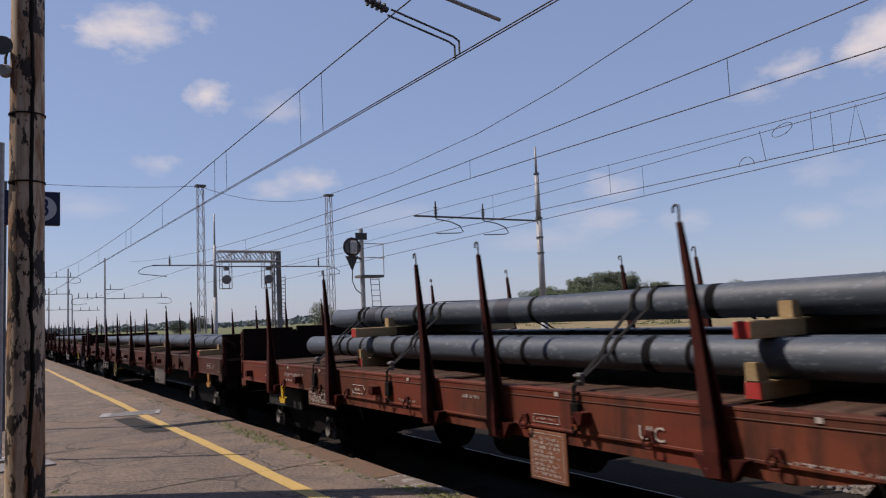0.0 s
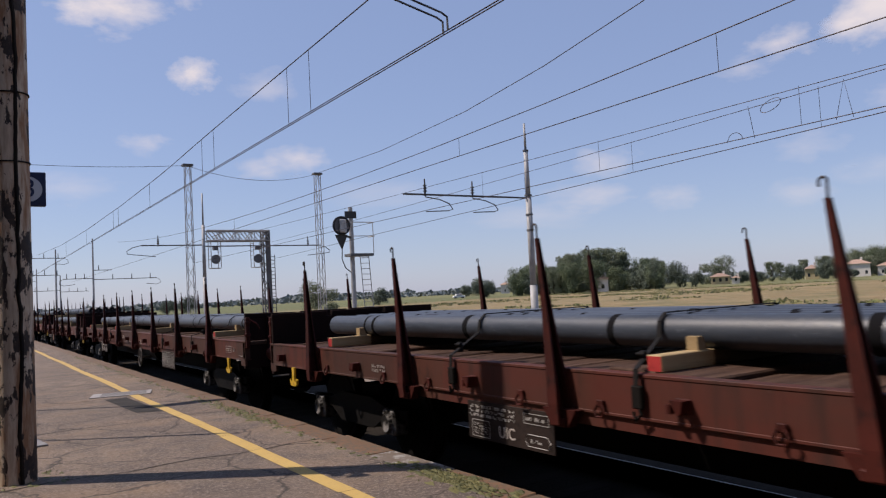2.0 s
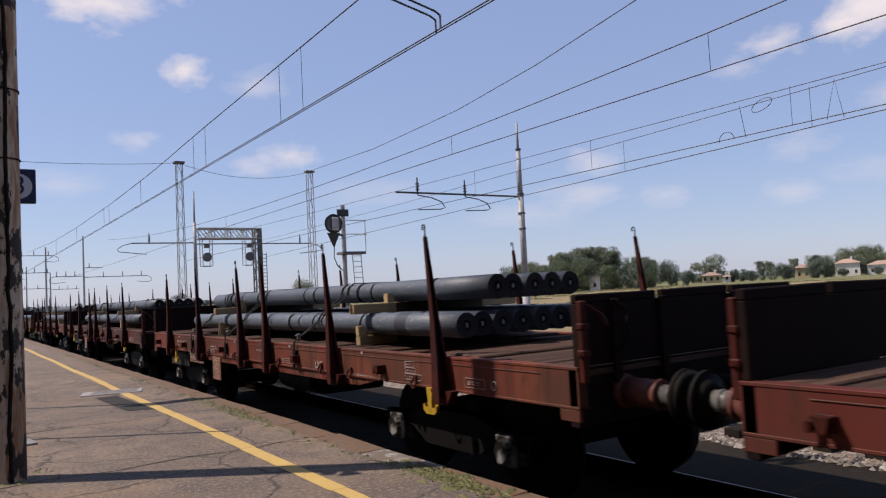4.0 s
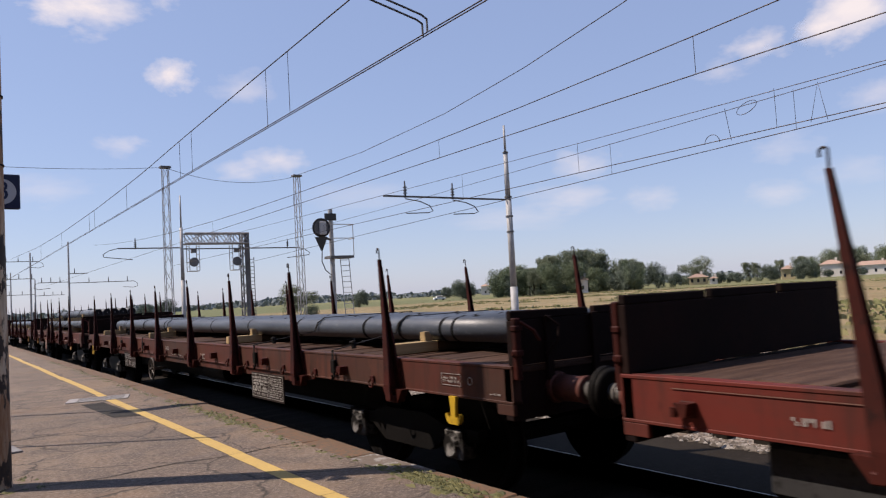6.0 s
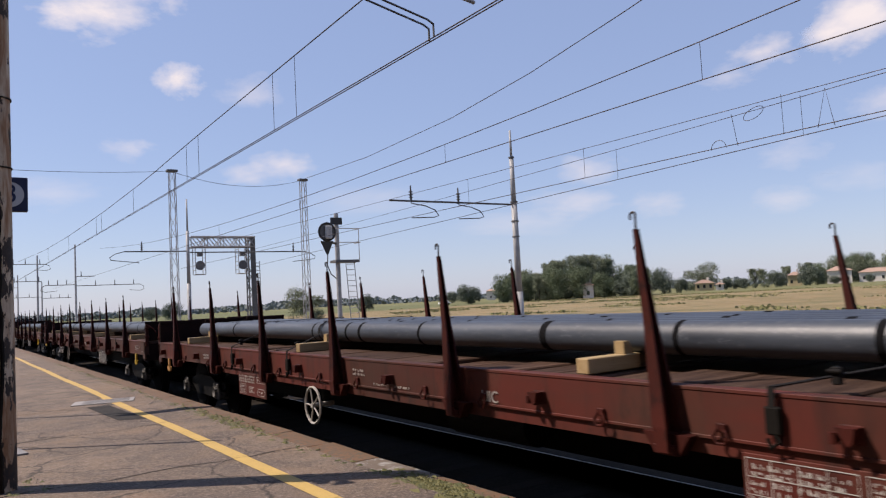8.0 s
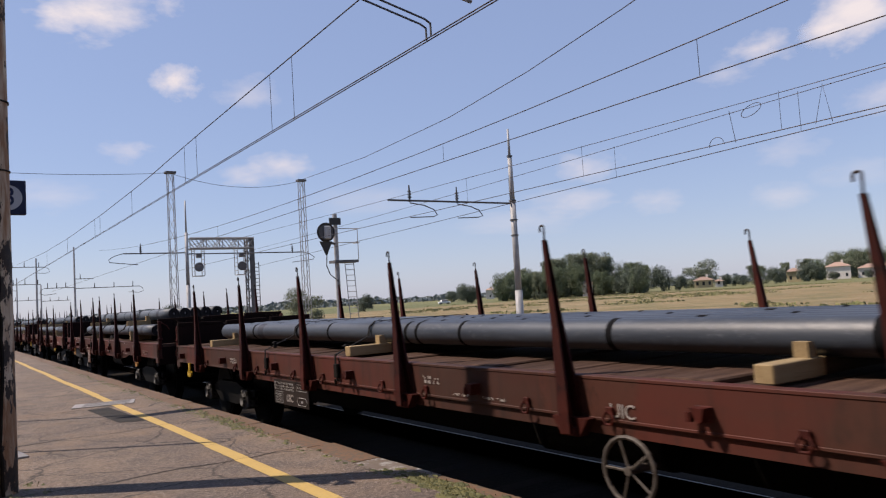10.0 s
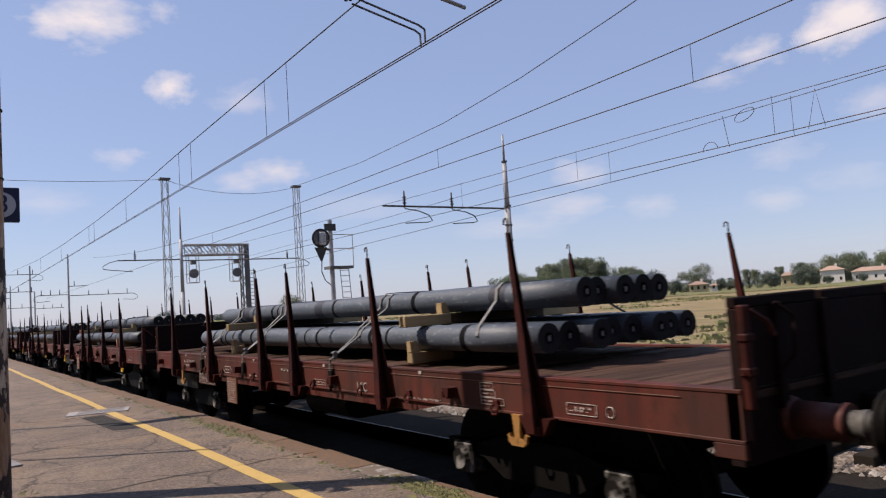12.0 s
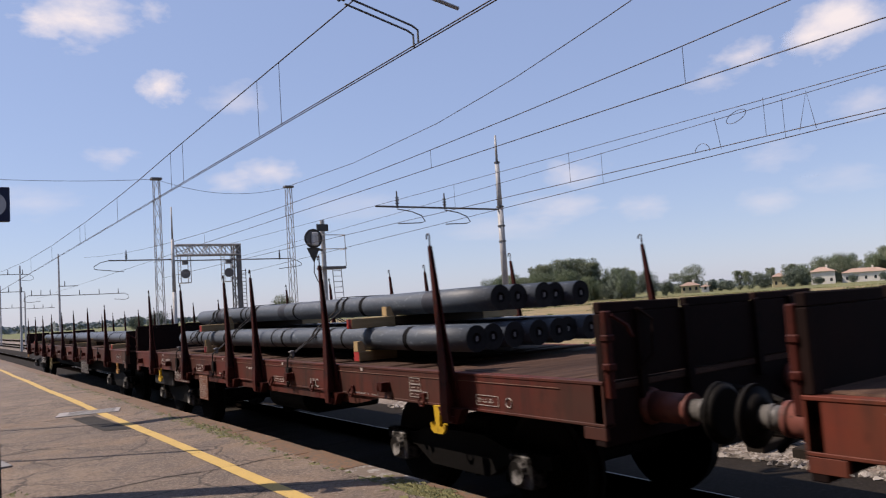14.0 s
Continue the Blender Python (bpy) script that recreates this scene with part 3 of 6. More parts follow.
def platform():
    t = thing("platform", "old grey brown asphalt station platform with a stone edge", "platform", kind="structure")
    y0, y1 = -20.0, 150.0
    bm = B()
    box(bm, -14, EDGE - 0.3, y0, y1, -0.95, 0.0)
    part("asphalt_surface", bm, M["asphalt"], t)
    bm = B()
    box(bm, EDGE - 0.3, EDGE - 0.06, y0, y1, -0.95, -0.1)
    part("platform_wall", bm, M["concrete_wall"], t, "dark stained concrete platform wall")
    rng = random.Random(3)
    metas = []
    for k in range(6):
        bm = B()
        vv = box(bm, EDGE - 0.296, EDGE, 0.004, 0.995, -0.1, -0.002, 0.012)
        for v in bm.verts:
            v.co += Vector((rng.uniform(-0.012, 0.008), 0, rng.uniform(-0.006, 0.004)))
        metas.append(mesh_of(bm, "edge_stone", M["kerb_white"] if k == 5 else M["kerb"]))
    white = {5}
    for i in range(110):
        y = y0 + 12 + i
        me = metas[5] if int(y) in white else metas[rng.randrange(5)]
        part("edge_stone", me, None, t, at=Matrix.Translation((rng.uniform(-0.006, 0.004), y, 0)))
    bm = B()
    y = y0
    while y < y1:
        w = 0.064 + rng.uniform(-0.006, 0.006)
        dx = 0.012 * math.sin(y * 0.9)
        a = [bm.verts.new((2.338 + dx + s * w, yy, 0.004)) for s, yy in ((-1, y), (1, y), (1, y + 0.992), (-1, y + 0.992))]
        bm.faces.new(a)
        y += 1.0
    part("safety_line", bm, M["yellow_line"], t, "worn yellow safety line")
    # expansion joints across the asphalt
    for y in (4.1, 7.0, 9.9, 12.8, 15.7, 18.6, 21.5, 24.4):
        bm = B()
        for k in range(22):
            x = EDGE - 0.3 - k * 0.3
            j0, j1 = 0.05 * math.sin(k * 1.7 + y), 0.05 * math.sin((k + 1) * 1.7 + y)
            w = 0.006 + 0.008 * rng.random()
            bm.faces.new([bm.verts.new(p) for p in ((x - 0.3, y + j1 - w, 0.003), (x, y + j0 - w, 0.003), (x, y + j0 + w, 0.003), (x - 0.3, y + j1 + w, 0.003))])
        part("joint", bm, M["hatch"], t, "dark crack across the asphalt")
    # cover plate and tar patch
    bm = B()
    box(bm, -0.5, 0.42, -0.27, 0.27, 0.0, 0.014, 0.004)
    c = part("cover_plate", bm, M["cover"], None, at=pose(2.24, 13.3, 0, 0, 0, -14))
    tagged(c, "pale flat metal cover plate let into the asphalt platform", "cover plate")
    bm = B()
    for k in range(5):
        box(bm, -0.35, 0.35, -0.2 + 0.1 * k - 0.008, -0.2 + 0.1 * k + 0.008, 0.014, 0.018)
    part("rib", bm, M["cover"], c)
    bm = B()
    bm.faces.new([bm.verts.new(p) for p in ((1.86, 12.75, 0.0035), (1.95, 10.75, 0.0035), (2.27, 10.6, 0.0035), (2.18, 12.7, 0.0035))])
    part("tar_patch", bm, M["hatch"], t, "dark patch of newer tar")
    bm = B()
    box(bm, -0.5, 0.3, -0.25, 0.25, 0.0, 0.02, 0.004)
    tagged(part("step_slab", bm, M["cover"], None, at=pose(0.42, 9.2, 0, 0, 0, 8)), "chipped whitewashed slab on the platform", "slab")


def weeds():
    vs, fs = [], []
    rng = random.Random(8)
    spots = [(rng.uniform(2.86, 3.02), rng.uniform(3.6, 26)) for _ in range(240)] + [(rng.gauss(3.08, 0.06), rng.gauss(4.75, 0.35)) for _ in range(260)] + [(rng.gauss(2.98, 0.06), rng.gauss(9.6, 0.9)) for _ in range(160)] + [(rng.uniform(0.1, 0.75), rng.uniform(7.0, 7.6)) for _ in range(40)]
    for x, y in spots:
        # a low cushion of moss
        k, n, h = len(vs), 7, rng.uniform(0.004, 0.016)
        rx, ry = rng.uniform(0.012, 0.04), rng.uniform(0.02, 0.075)
        x = min(x, 3.24)
        for q in range(n):
            a = 6.2832 * q / n
            f = rng.uniform(0.6, 1.2)
            vs.append((x + rx * f * math.cos(a), y + ry * f * math.sin(a), 0.0))
        vs.append((x + rng.gauss(0, 0.008), y + rng.gauss(0, 0.01), h))
        fs += [(k + q, k + (q + 1) % n, k + n) for q in range(n)]
        for _ in range(rng.randrange(0, 4)):
            a, h = rng.uniform(0, 6.28), rng.uniform(0.008, 0.03)
            px, py = x + rng.gauss(0, 0.03), y + rng.gauss(0, 0.05)
            k, w = len(vs), 0.004
            vs += [(px - w * math.sin(a), py + w * math.cos(a), 0), (px + w * math.sin(a), py - w * math.cos(a), 0), (px + h * 0.8 * math.cos(a), py + h * 0.8 * math.sin(a), h)]
            fs.append((k, k + 1, k + 2))
    me = bpy.data.meshes.new("moss")
    me.from_pydata(vs, [], fs)
    me.materials.append(M["grass"])
    tagged(new("moss", me), "low yellow green moss cushions along the platform edge", "moss", kind="stuff")


def column():
    """Old cast column of the platform, close by."""
    at = pose(0.375, 7.3, 0)
    t = thing("platform_column", "peeling cream paint on a rusty round steel column", "column", at=at)
    bm = B()
    prof = [(0.0, 0.155), (0.05, 0.152), (2.0, 0.14), (4.5, 0.132), (6.2, 0.125)]
    seg = 28
    rings = []
    for k in range(len(prof) - 1):
        for j in range(12):
            f = j / 12
            z = prof[k][0] + (prof[k + 1][0] - prof[k][0]) * f
            r = prof[k][1] + (prof[k + 1][1] - prof[k][1]) * f
            rings.append((z, r))
    rings.append(prof[-1])
    vr = [[bm.verts.new((r * (1 + 0.012 * noise.noise((math.cos(6.283 * i / seg) * 3, math.sin(6.283 * i / seg) * 3, z * 4))) * math.cos(6.283 * i / seg), r * math.sin(6.283 * i / seg), z)) for i in range(seg)] for z, r in rings]
    for a, b in zip(vr, vr[1:]):
        for i in range(seg):
            bm.faces.new((a[i], a[(i + 1) % seg], b[(i + 1) % seg], b[i]))
    part("shaft", bm, M["peeling"], t, smooth=True)
    bm = B()
    for z in (0.62, 2.7, 3.3):
        rod(bm, (0, 0, z), (0, 0, z + 0.012), 0.147, 0.147, 28)
    part("band", bm, M["seam"], t, "thin rusty steel band")
    bm = B()
    path = []
    for k in range(78):
        z = k * 0.08
        r = 0.151 - 0.005 * z
        a0 = radians(-78 + 9 * noise.noise((1, 0, z * 1.3)) + 5 * noise.noise((4, 0, z * 6.0)))
        path.append((r * math.cos(a0), r * math.sin(a0), z))
    tube(bm, path, 0.017, 6)
    part("seam", bm, M["seam"], t, "dark rust-stained seam running down")
    bm = B()
    rod(bm, (-0.16, -0.02, 3.86), (-0.2, -0.16, 3.86), 0.02, 0.085, 14)
    part("loudspeaker_horn", bm, M["dark_steel"], t, "small dark round loudspeaker horn")
    bm = B()
    rod(bm, (-0.17, -0.02, 3.68), (-0.2, -0.12, 3.66), 0.06, 0.045, 12)
    part("lamp_head", bm, M["galv"], t, "small pale round lamp head")
    bm = B()
    tube(bm, [(-0.13, 0, 3.98), (-0.17, -0.03, 3.8), (-0.17, -0.03, 3.66)], 0.012)
    part("bracket", bm, M["dark_steel"], t)
    # slim white post behind it
    p = thing("white_post", "slim white painted steel post on the platform", "post", at=pose(0.245, 9.75, 0))
    bm = B()
    rod(bm, (0, 0, 0), (0, 0, 3.6), 0.03, 0.03, 12)
    part("shaft", bm, M["white_post"], p)
    bm = B()
    box(bm, -0.1, 0.1, -0.1, 0.1, 0, 0.03, 0.006)
    part("foot_plate", bm, M["white_post"], p)


def platform_sign():
    t = thing("platform_sign", "dark blue platform number sign with a white disc", "sign", at=pose(0.66, 12.7, 0))
    bm = B()
    rod(bm, (-0.3, 0.08, 0), (-0.3, 0.08, 3.7), 0.035, 0.035, 12)
    part("post", bm, M["dark_steel"], t)
    bm = B()
    box(bm, -0.56, 0.44, -0.05, 0.05, 3.03, 3.55, 0.012)
    part("panel", bm, M["sign_blue"], t)
    bm = B()
    rod(bm, (0.2, -0.052, 3.285), (0.2, -0.058, 3.285), 0.19, 0.19, 32)
    d = part("disc", bm, M["sign_white"], t, "white number disc")
    cu = bpy.data.curves.new("digit", "FONT")
    cu.body, cu.size, cu.align_x, cu.align_y, cu.extrude = "3", 0.4, "CENTER", "CENTER", 0.002
    cu.materials.append(M["sign_blue"])
    tx = new("digit", cu)
    tx.parent = d
    tx.matrix_basis = pose(0.21, -0.064, 3.285, 90, 0, 0)


def lattice(bm, x, y, z0, z1, w0, w1, r=0.03, step=0.6):
    n = int((z1 - z0) / step)
    def corner(i, f):
        w = w0 + (w1 - w0) * f
        sx, sy = ((-1, -1), (1, -1), (1, 1), (-1, 1))[i % 4]
        return (x + sx * w / 2, y + sy * w / 2, z0 + (z1 - z0) * f)
    for i in range(4):
        rod(bm, corner(i, 0), corner(i, 1), r, r, 4)
        for k in range(n):
            a, b = (i, i + 1) if k % 2 else (i + 1, i)
            rod(bm, corner(a, k / n), corner(b, (k + 1) / n), r * 0.55, r * 0.55, 4)


def cantilever(t, x, y, xa, z, regs, ends=False):
    """Horizontal tube of a mast with insulators and the curved registration arms."""
    bm = B()
    rod(bm, (x, y, z), (xa, y, z), 0.035, 0.035, 8)
    a = part("cross_arm", bm, M["dark_steel"], t)
    for xr in regs:
        bm = B()
        rod(bm, (xr, y, z - 0.05), (xr, y, z + 0.55), 0.04, 0.025, 8)
        for k in range(3):
            rod(bm, (xr, y, z + 0.1 + 0.1 * k), (xr, y, z + 0.14 + 0.1 * k), 0.07, 0.07, 8)
        part("insulator", bm, M["dark_steel"], a)
        s = 1 if x > xa else -1
        bm = B()
        if ends:
            tube(bm, [(xa, y, z), (xa - s * 0.45, y, z - 0.12), (xa - s * 0.75, y, z - 0.32), (xa - s * 0.7, y, z - 0.46), (xa - s * 0.4, y, z - 0.5), (xa + s * 0.75, y, z - 0.62)], 0.022)
        else:
            tube(bm, [(xr, y, z - 0.08), (xr + s * 0.6, y, z - 0.16), (xr + s * 1.0, y, z - 0.3), (xr + s * 1.15, y, z - 0.5), (xr + s * 0.95, y, z - 0.56), (xr, y, z - 0.6)], 0.02)
        part("registration_arm", bm, M["dark_steel"], a)


def masts():
    t = thing("tubular_mast", "tall grey galvanised tubular catenary mast", "mast", "catenary masts")
    bm = B()
    for z0, z1, r0, r1 in ((-0.95, 1.5, 0.15, 0.145), (1.5, 4.9, 0.125, 0.115), (4.9, 6.7, 0.095, 0.085), (6.7, 7.8, 0.05, 0.04)):
        rod(bm, (18.45, 22, z0), (18.45, 22, z1), r0, r1, 14)
    part("shaft", bm, M["galv"], t, smooth=True)
    for z in (4.95, 4.2, 3.6, 6.7):
        bm = B()
        rod(bm, (18.45, 22, z), (18.45, 22, z + 0.06), 0.145 if z < 6 else 0.11, 0.145 if z < 6 else 0.11, 14)
        part("clamp", bm, M["dark_steel"], t)
    cantilever(t, 18.45, 22, 12.86, 4.88, (13.75, 15.8))

    t = thing("tubular_mast", "grey steel mast with a cross arm to both sides", "mast", "catenary masts")
    bm = B()
    for z0, z1, r0, r1 in ((-0.95, 3.0, 0.125, 0.115), (3.0, 6.0, 0.105, 0.09), (6.0, 7.85, 0.055, 0.04)):
        rod(bm, (11.7, 43, z0), (11.7, 43, z1), r0, r1, 12)
    part("shaft", bm, M["galv"], t, smooth=True)
    cantilever(t, 11.7, 43, 8.3, 4.85, (9.2,), True)
    cantilever(t, 11.7, 43, 18.8, 4.78, (18.1,), True)

    for x, y, ztop in ((10.55, 41.5, 9.1), (18.6, 42.3, 9.1)):
        t = thing("lattice_mast", "slender pale steel lattice mast", "mast", "lattice masts")
        bm = B()
        lattice(bm, x, y, -0.95, ztop, 0.4, 0.3, 0.022, 0.75)
        part("lattice", bm, M["galv"], t)
        bm = B()
        box(bm, x - 0.28, x + 0.28, y - 0.2, y + 0.2, ztop, ztop + 0.12, 0.01)
        part("cap", bm, M["dark_steel"], t)
    # distant masts
    for x, y, zt, arms in ((10.92, 80, 8.55, ((8.3, 4.62, -1), (16.85, 4.5, 1), (12.6, 5.42, 0))), (8.12, 85, 7.9, ((4.6, 7.02, 0), (8.9, 7.0, 1), (4.7, 5.28, 0), (8.5, 5.25, 0))), (11.2, 112, 6.4, ((6.2, 4.4, 0), (14.7, 4.2, 0))), (9.3, 124, 8.0, ((5.5, 6.2, 0),))):
        t = thing("tubular_mast", "distant grey catenary mast with cross arms", "mast", "catenary masts")
        bm = B()
        rod(bm, (x, y, -0.95), (x, y, zt), 0.12, 0.07, 8)
        part("shaft", bm, M["galv"], t)
        for xa, z, turn in arms:
            bm = B()
            rod(bm, (x, y, z), (xa, y, z), 0.035, 0.035, 6)
            for k in range(3 if abs(xa - x) > 2 else 1):
                xk = x + (xa - x) * (0.3 + 0.3 * k)
                rod(bm, (xk, y, z), (xk, y, z + 0.5), 0.05, 0.03, 6)
            if turn:
                tube(bm, [(xa, y, z), (xa + 0.35 * turn, y, z - 0.2), (xa + 0.4 * turn, y, z - 0.5), (xa, y, z - 0.65), (xa - 1.0 * turn, y, z - 0.55)], 0.025, 5)
            part("cross_arm", bm, M["dark_steel"], t)


def signals():
    y = 55.0
    t = thing("signal_gantry", "grey steel lattice signal gantry on one tall leg", "signal gantry")
    bm = B()
    x0, x1, z = 15.1, 19.9, 6.85
    for zz in (z - 0.75, z):
        for yy in (y - 0.4, y + 0.4):
            rod(bm, (x0, yy, zz), (x1, yy, zz), 0.06, 0.06, 4)
    n = 8
    for k in range(n):
        a, b = x0 + (x1 - x0) * k / n, x0 + (x1 - x0) * (k + 1) / n
        for yy in (y - 0.4, y + 0.4):
            rod(bm, (a, yy, z - 0.75), (b, yy, z) if k % 2 else (a, yy, z), 0.035, 0.035, 4)
            rod(bm, (a, yy, z), (b, yy, z - 0.75), 0.035, 0.035, 4)
    part("truss", bm, M["galv"], t)
    bm = B()
    lattice(bm, x1 - 0.25, y, -0.95, z + 0.05, 0.55, 0.5, 0.06, 0.7)
    box(bm, x1 - 0.34, x1 + 0.0, y - 0.34, y - 0.24, -0.95, z + 0.05)
    part("leg", bm, M["dark_steel"], t)
    bm = B()
    rod(bm, (x1 + 0.45, y, -0.9), (x1 + 0.45, y, 5.0), 0.03, 0.03, 4)
    for k in range(18):
        rod(bm, (x1, y, 0.1 + k * 0.28), (x1 + 0.45, y, 0.1 + k * 0.28), 0.025, 0.025, 4)
    part("ladder", bm, M["dark_steel"], t)
    for x in (15.75, 18.95):
        bm = B()
        box(bm, x - 0.36, x + 0.36, y - 0.36, y + 0.36, 4.05, 4.1, 0.01)
        c = part("signal_cage", bm, M["galv"], t, "galvanised signal cage hung from the truss")
        for sx in (-0.36, 0.36):
            for sy in (-0.36, 0.36):
                bm = B()
                rod(bm, (x + sx, y + sy, 4.1), (x + sx, y + sy, 6.1), 0.03, 0.03, 5)
                part("upright", bm, M["galv"], c)
            for k in range(6):
                bm = B()
                rod(bm, (x + sx, y - 0.36, 4.4 + 0.3 * k), (x + sx, y + 0.36, 4.4 + 0.3 * k), 0.02, 0.02, 5)
                part("rung", bm, M["galv"], c)
        bm = B()
        rod(bm, (x - 0.05, y - 0.38, 4.72), (x - 0.05, y - 0.46, 4.72), 0.34, 0.34, 20)
        part("signal_head", bm, M["dark_steel"], c, "dark round signal head")
        bm = B()
        box(bm, x - 0.2, x + 0.15, y - 0.46, y - 0.1, 5.4, 5.7, 0.03)
        part("lamp_box", bm, M["dark_steel"], c)
    # single post signal
    x, y = 18.9, 38.5
    t = thing("signal_post", "dark railway signal on a grey post with ladder", "signal")
    bm = B()
    rod(bm, (x, y, -0.95), (x, y, 6.6), 0.14, 0.13, 12)
    part("post", bm, M["galv"], t)
    bm = B()
    rod(bm, (x - 0.75, y - 0.25, 5.5), (x - 0.75, y - 0.32, 5.5), 0.5, 0.5, 24)
    s = part("disc", bm, M["dark_steel"], t, "grey round signal disc with dark rim")
    bm = B()
    tube(bm, [(x - 0.75 + 0.5 * math.cos(radians(a)), y - 0.32, 5.5 + 0.5 * math.sin(radians(a))) for a in range(0, 361, 15)], 0.06, 6)
    part("rim", bm, M["cast_iron"], s, "black disc rim")
    bm = B()
    box(bm, x - 0.9, x - 0.5, y - 0.5, y - 0.33, 5.1, 5.85, 0.05)
    part("hood", bm, M["galv"], s)
    bm = B()
    prism(bm, [(y - 0.3, 4.98), (y - 0.2, 4.98), (y - 0.25, 4.2)], x - 0.8, x - 0.7)
    for v in bm.verts:
        if v.co.z > 4.5:
            v.co.x = x - 0.75 + (0.38 if v.co.x > x - 0.75 else -0.38)
    part("pointer", bm, M["cast_iron"], s)
    bm = B()
    box(bm, x - 0.4, x + 0.3, y - 0.15, y - 0.05, 5.95, 6.35)
    part("repeater_box", bm, M["cast_iron"], t)
    bm = B()
    rod(bm, (x - 0.7, y - 0.2, 4.95), (x, y, 4.85), 0.07, 0.07, 8)
    tube(bm, [(x - 0.7, y - 0.2, 4.3), (x - 0.75, y - 0.2, 3.6), (x - 0.5, y - 0.1, 3.1), (x, y, 2.75)], 0.03)
    part("bracket", bm, M["dark_steel"], t)
    bm = B()
    box(bm, x - 0.3, x + 1.2, y - 0.4, y + 0.4, 3.75, 3.9)
    part("work_platform", bm, M["dark_steel"], t)
    bm = B()
    for zz in (4.9, 5.7):
        tube(bm, [(x - 0.2, y - 0.4, zz), (x + 1.3, y - 0.4, zz), (x + 1.3, y + 0.4, zz)], 0.025, 4)
    rod(bm, (x + 1.2, y - 0.4, 3.9), (x + 1.2, y - 0.4, 5.7), 0.025, 0.025, 4)
    part("guard_rail", bm, M["galv"], t)
    bm = B()
    for dx in (0.35, 0.9):
        rod(bm, (x + dx + 0.25, y - 0.3, -0.9), (x + dx, y - 0.3, 3.8), 0.025, 0.025, 4)
    for k in range(15):
        f = (k + 0.5) / 15
        rod(bm, (x + 0.6 - 0.25 * f, y - 0.3, -0.9 + 4.7 * f), (x + 1.15 - 0.25 * f, y - 0.3, -0.9 + 4.7 * f), 0.018, 0.018, 4)
    part("ladder", bm, M["galv"], t)


def sag(p, q, drop, n=10):
    p, q = Vector(p), Vector(q)
    return [tuple(p.lerp(q, i / n) - Vector((0, 0, 4 * drop * (i / n) * (1 - i / n)))) for i in range(n + 1)]


def overhead():
    line = thing("overhead_line", "dark contact wires and carrier cables hung over the tracks", "overhead wires", kind="structure")
    # the train's track: carrier falls towards the middle of its span at y about 30
    def carrier_z(y):
        knots = ((-25, 6.35), (9, 5.64), (12, 5.57), (18, 5.42), (22, 5.28), (29, 5.19), (38, 5.19), (48, 5.34), (66, 5.95))
        for (a, za), (b, zc) in zip(knots, knots[1:]):
            if y <= b:
                return za + (zc - za) * (y - a) / (b - a)
    wire("carrier_cable", [(4.93, y, carrier_z(y)) for y in range(-25, 66, 2)], 0.010, M["wire"], line)
    for dx in (0, 0.05):
        wire("contact_wire", [(4.9 + dx, y, 4.52 + 0.0004 * max(0, y - 10) * -1) for y in range(-25, 90, 5)], 0.008, M["wire"], line)
    for y in (11.35, 12.35, 17.0, 18.0, 24.0, 29.5, 30.6, 38, 46):
        wire("dropper", [(4.93, y, 4.52), (4.93, y, carrier_z(y))], 0.005, M["wire"], line)
    # the second track
    wire("carrier_cable", [(9.75, y, 4.9 + 0.0011 * (y - 22) ** 2) for y in range(-25, 60, 4)], 0.009, M["wire"], line)
    wire("contact_wire", [(9.75, y, 4.55) for y in range(-25, 95, 8)], 0.009, M["wire"], line)
    for y in (6.95, 14.0, 22.5, 31):
        wire("dropper", [(9.75, y, 4.55), (9.75, y, 4.9 + 0.0011 * (y - 22) ** 2)], 0.005, M["wire"], line)
    # overlap of two lines over the far tracks
    for x0, x1, zc, zk in ((15.0, 14.78, 4.53, 5.33), (15.3, 16.82, 4.55, 5.4)):
        def px(y):
            return x0 + (x1 - x0) * (y - 4) / 18
        wire("contact_wire", [(px(y), y, zc) for y in range(-10, 60, 5)], 0.0105, M["wire"], line)
        wire("carrier_cable", [(px(y), y, zk + 0.0006 * (y - 4) ** 2 * 0.3) for y in range(-10, 60, 4)], 0.008, M["wire"], line)
        for y in (8.75, 14.6, 20):
            wire("dropper", [(px(y), y, zc), (px(y), y, zk + 0.05)], 0.005, M["wire"], line)
    wire("stress_loop", [(15.0, 9.46 + 0.25 * math.cos(radians(a)), 5.14 - 0.06 * math.cos(radians(a)) + 0.12 * math.sin(radians(a))) for a in range(0, 361, 18)], 0.007, M["wire"], line)
    wire("stress_loop", arc((15.0, 10.4, 4.52), 0.2, 0, 180, 14), 0.007, M["wire"], line)
    wire("jumper", [(15.0, 8.04, 4.49), (15.0, 7.83, 5.28), (15.0, 7.69, 4.47)], 0.006, M["wire"], line)
    wire("jumper", [(15.0, 9.9, 4.5), (15.0, 10.01, 5.25)], 0.006, M["wire"], line)
    # feeders and cross-span between the lattice masts
    wire("feeder_cable", [(18.6, 42.3, 9.2), (18.1, 33, 8.81), (17.1, 24, 8.63), (16.1, 18, 8.64), (15.0, 12.9, 8.7), (12.2, 0, 9.05), (9.0, -15, 9.6)], 0.0135, M["wire"], line)
    wire("cross_span_wire", sag((-6.0, 41.0, 9.3), (10.5, 41.5, 9.15), 0.45, 14), 0.012, M["wire"], line)
    wire("cross_span_wire", sag((10.5, 41.5, 9.15), (18.6, 42.3, 9.15), 0.6, 14), 0.012, M["wire"], line)
    # registration arm above the platform's track
    t = thing("registration_arm", "bent steel registration arm with insulator holding the contact wire", "catenary arm")
    bm = B()
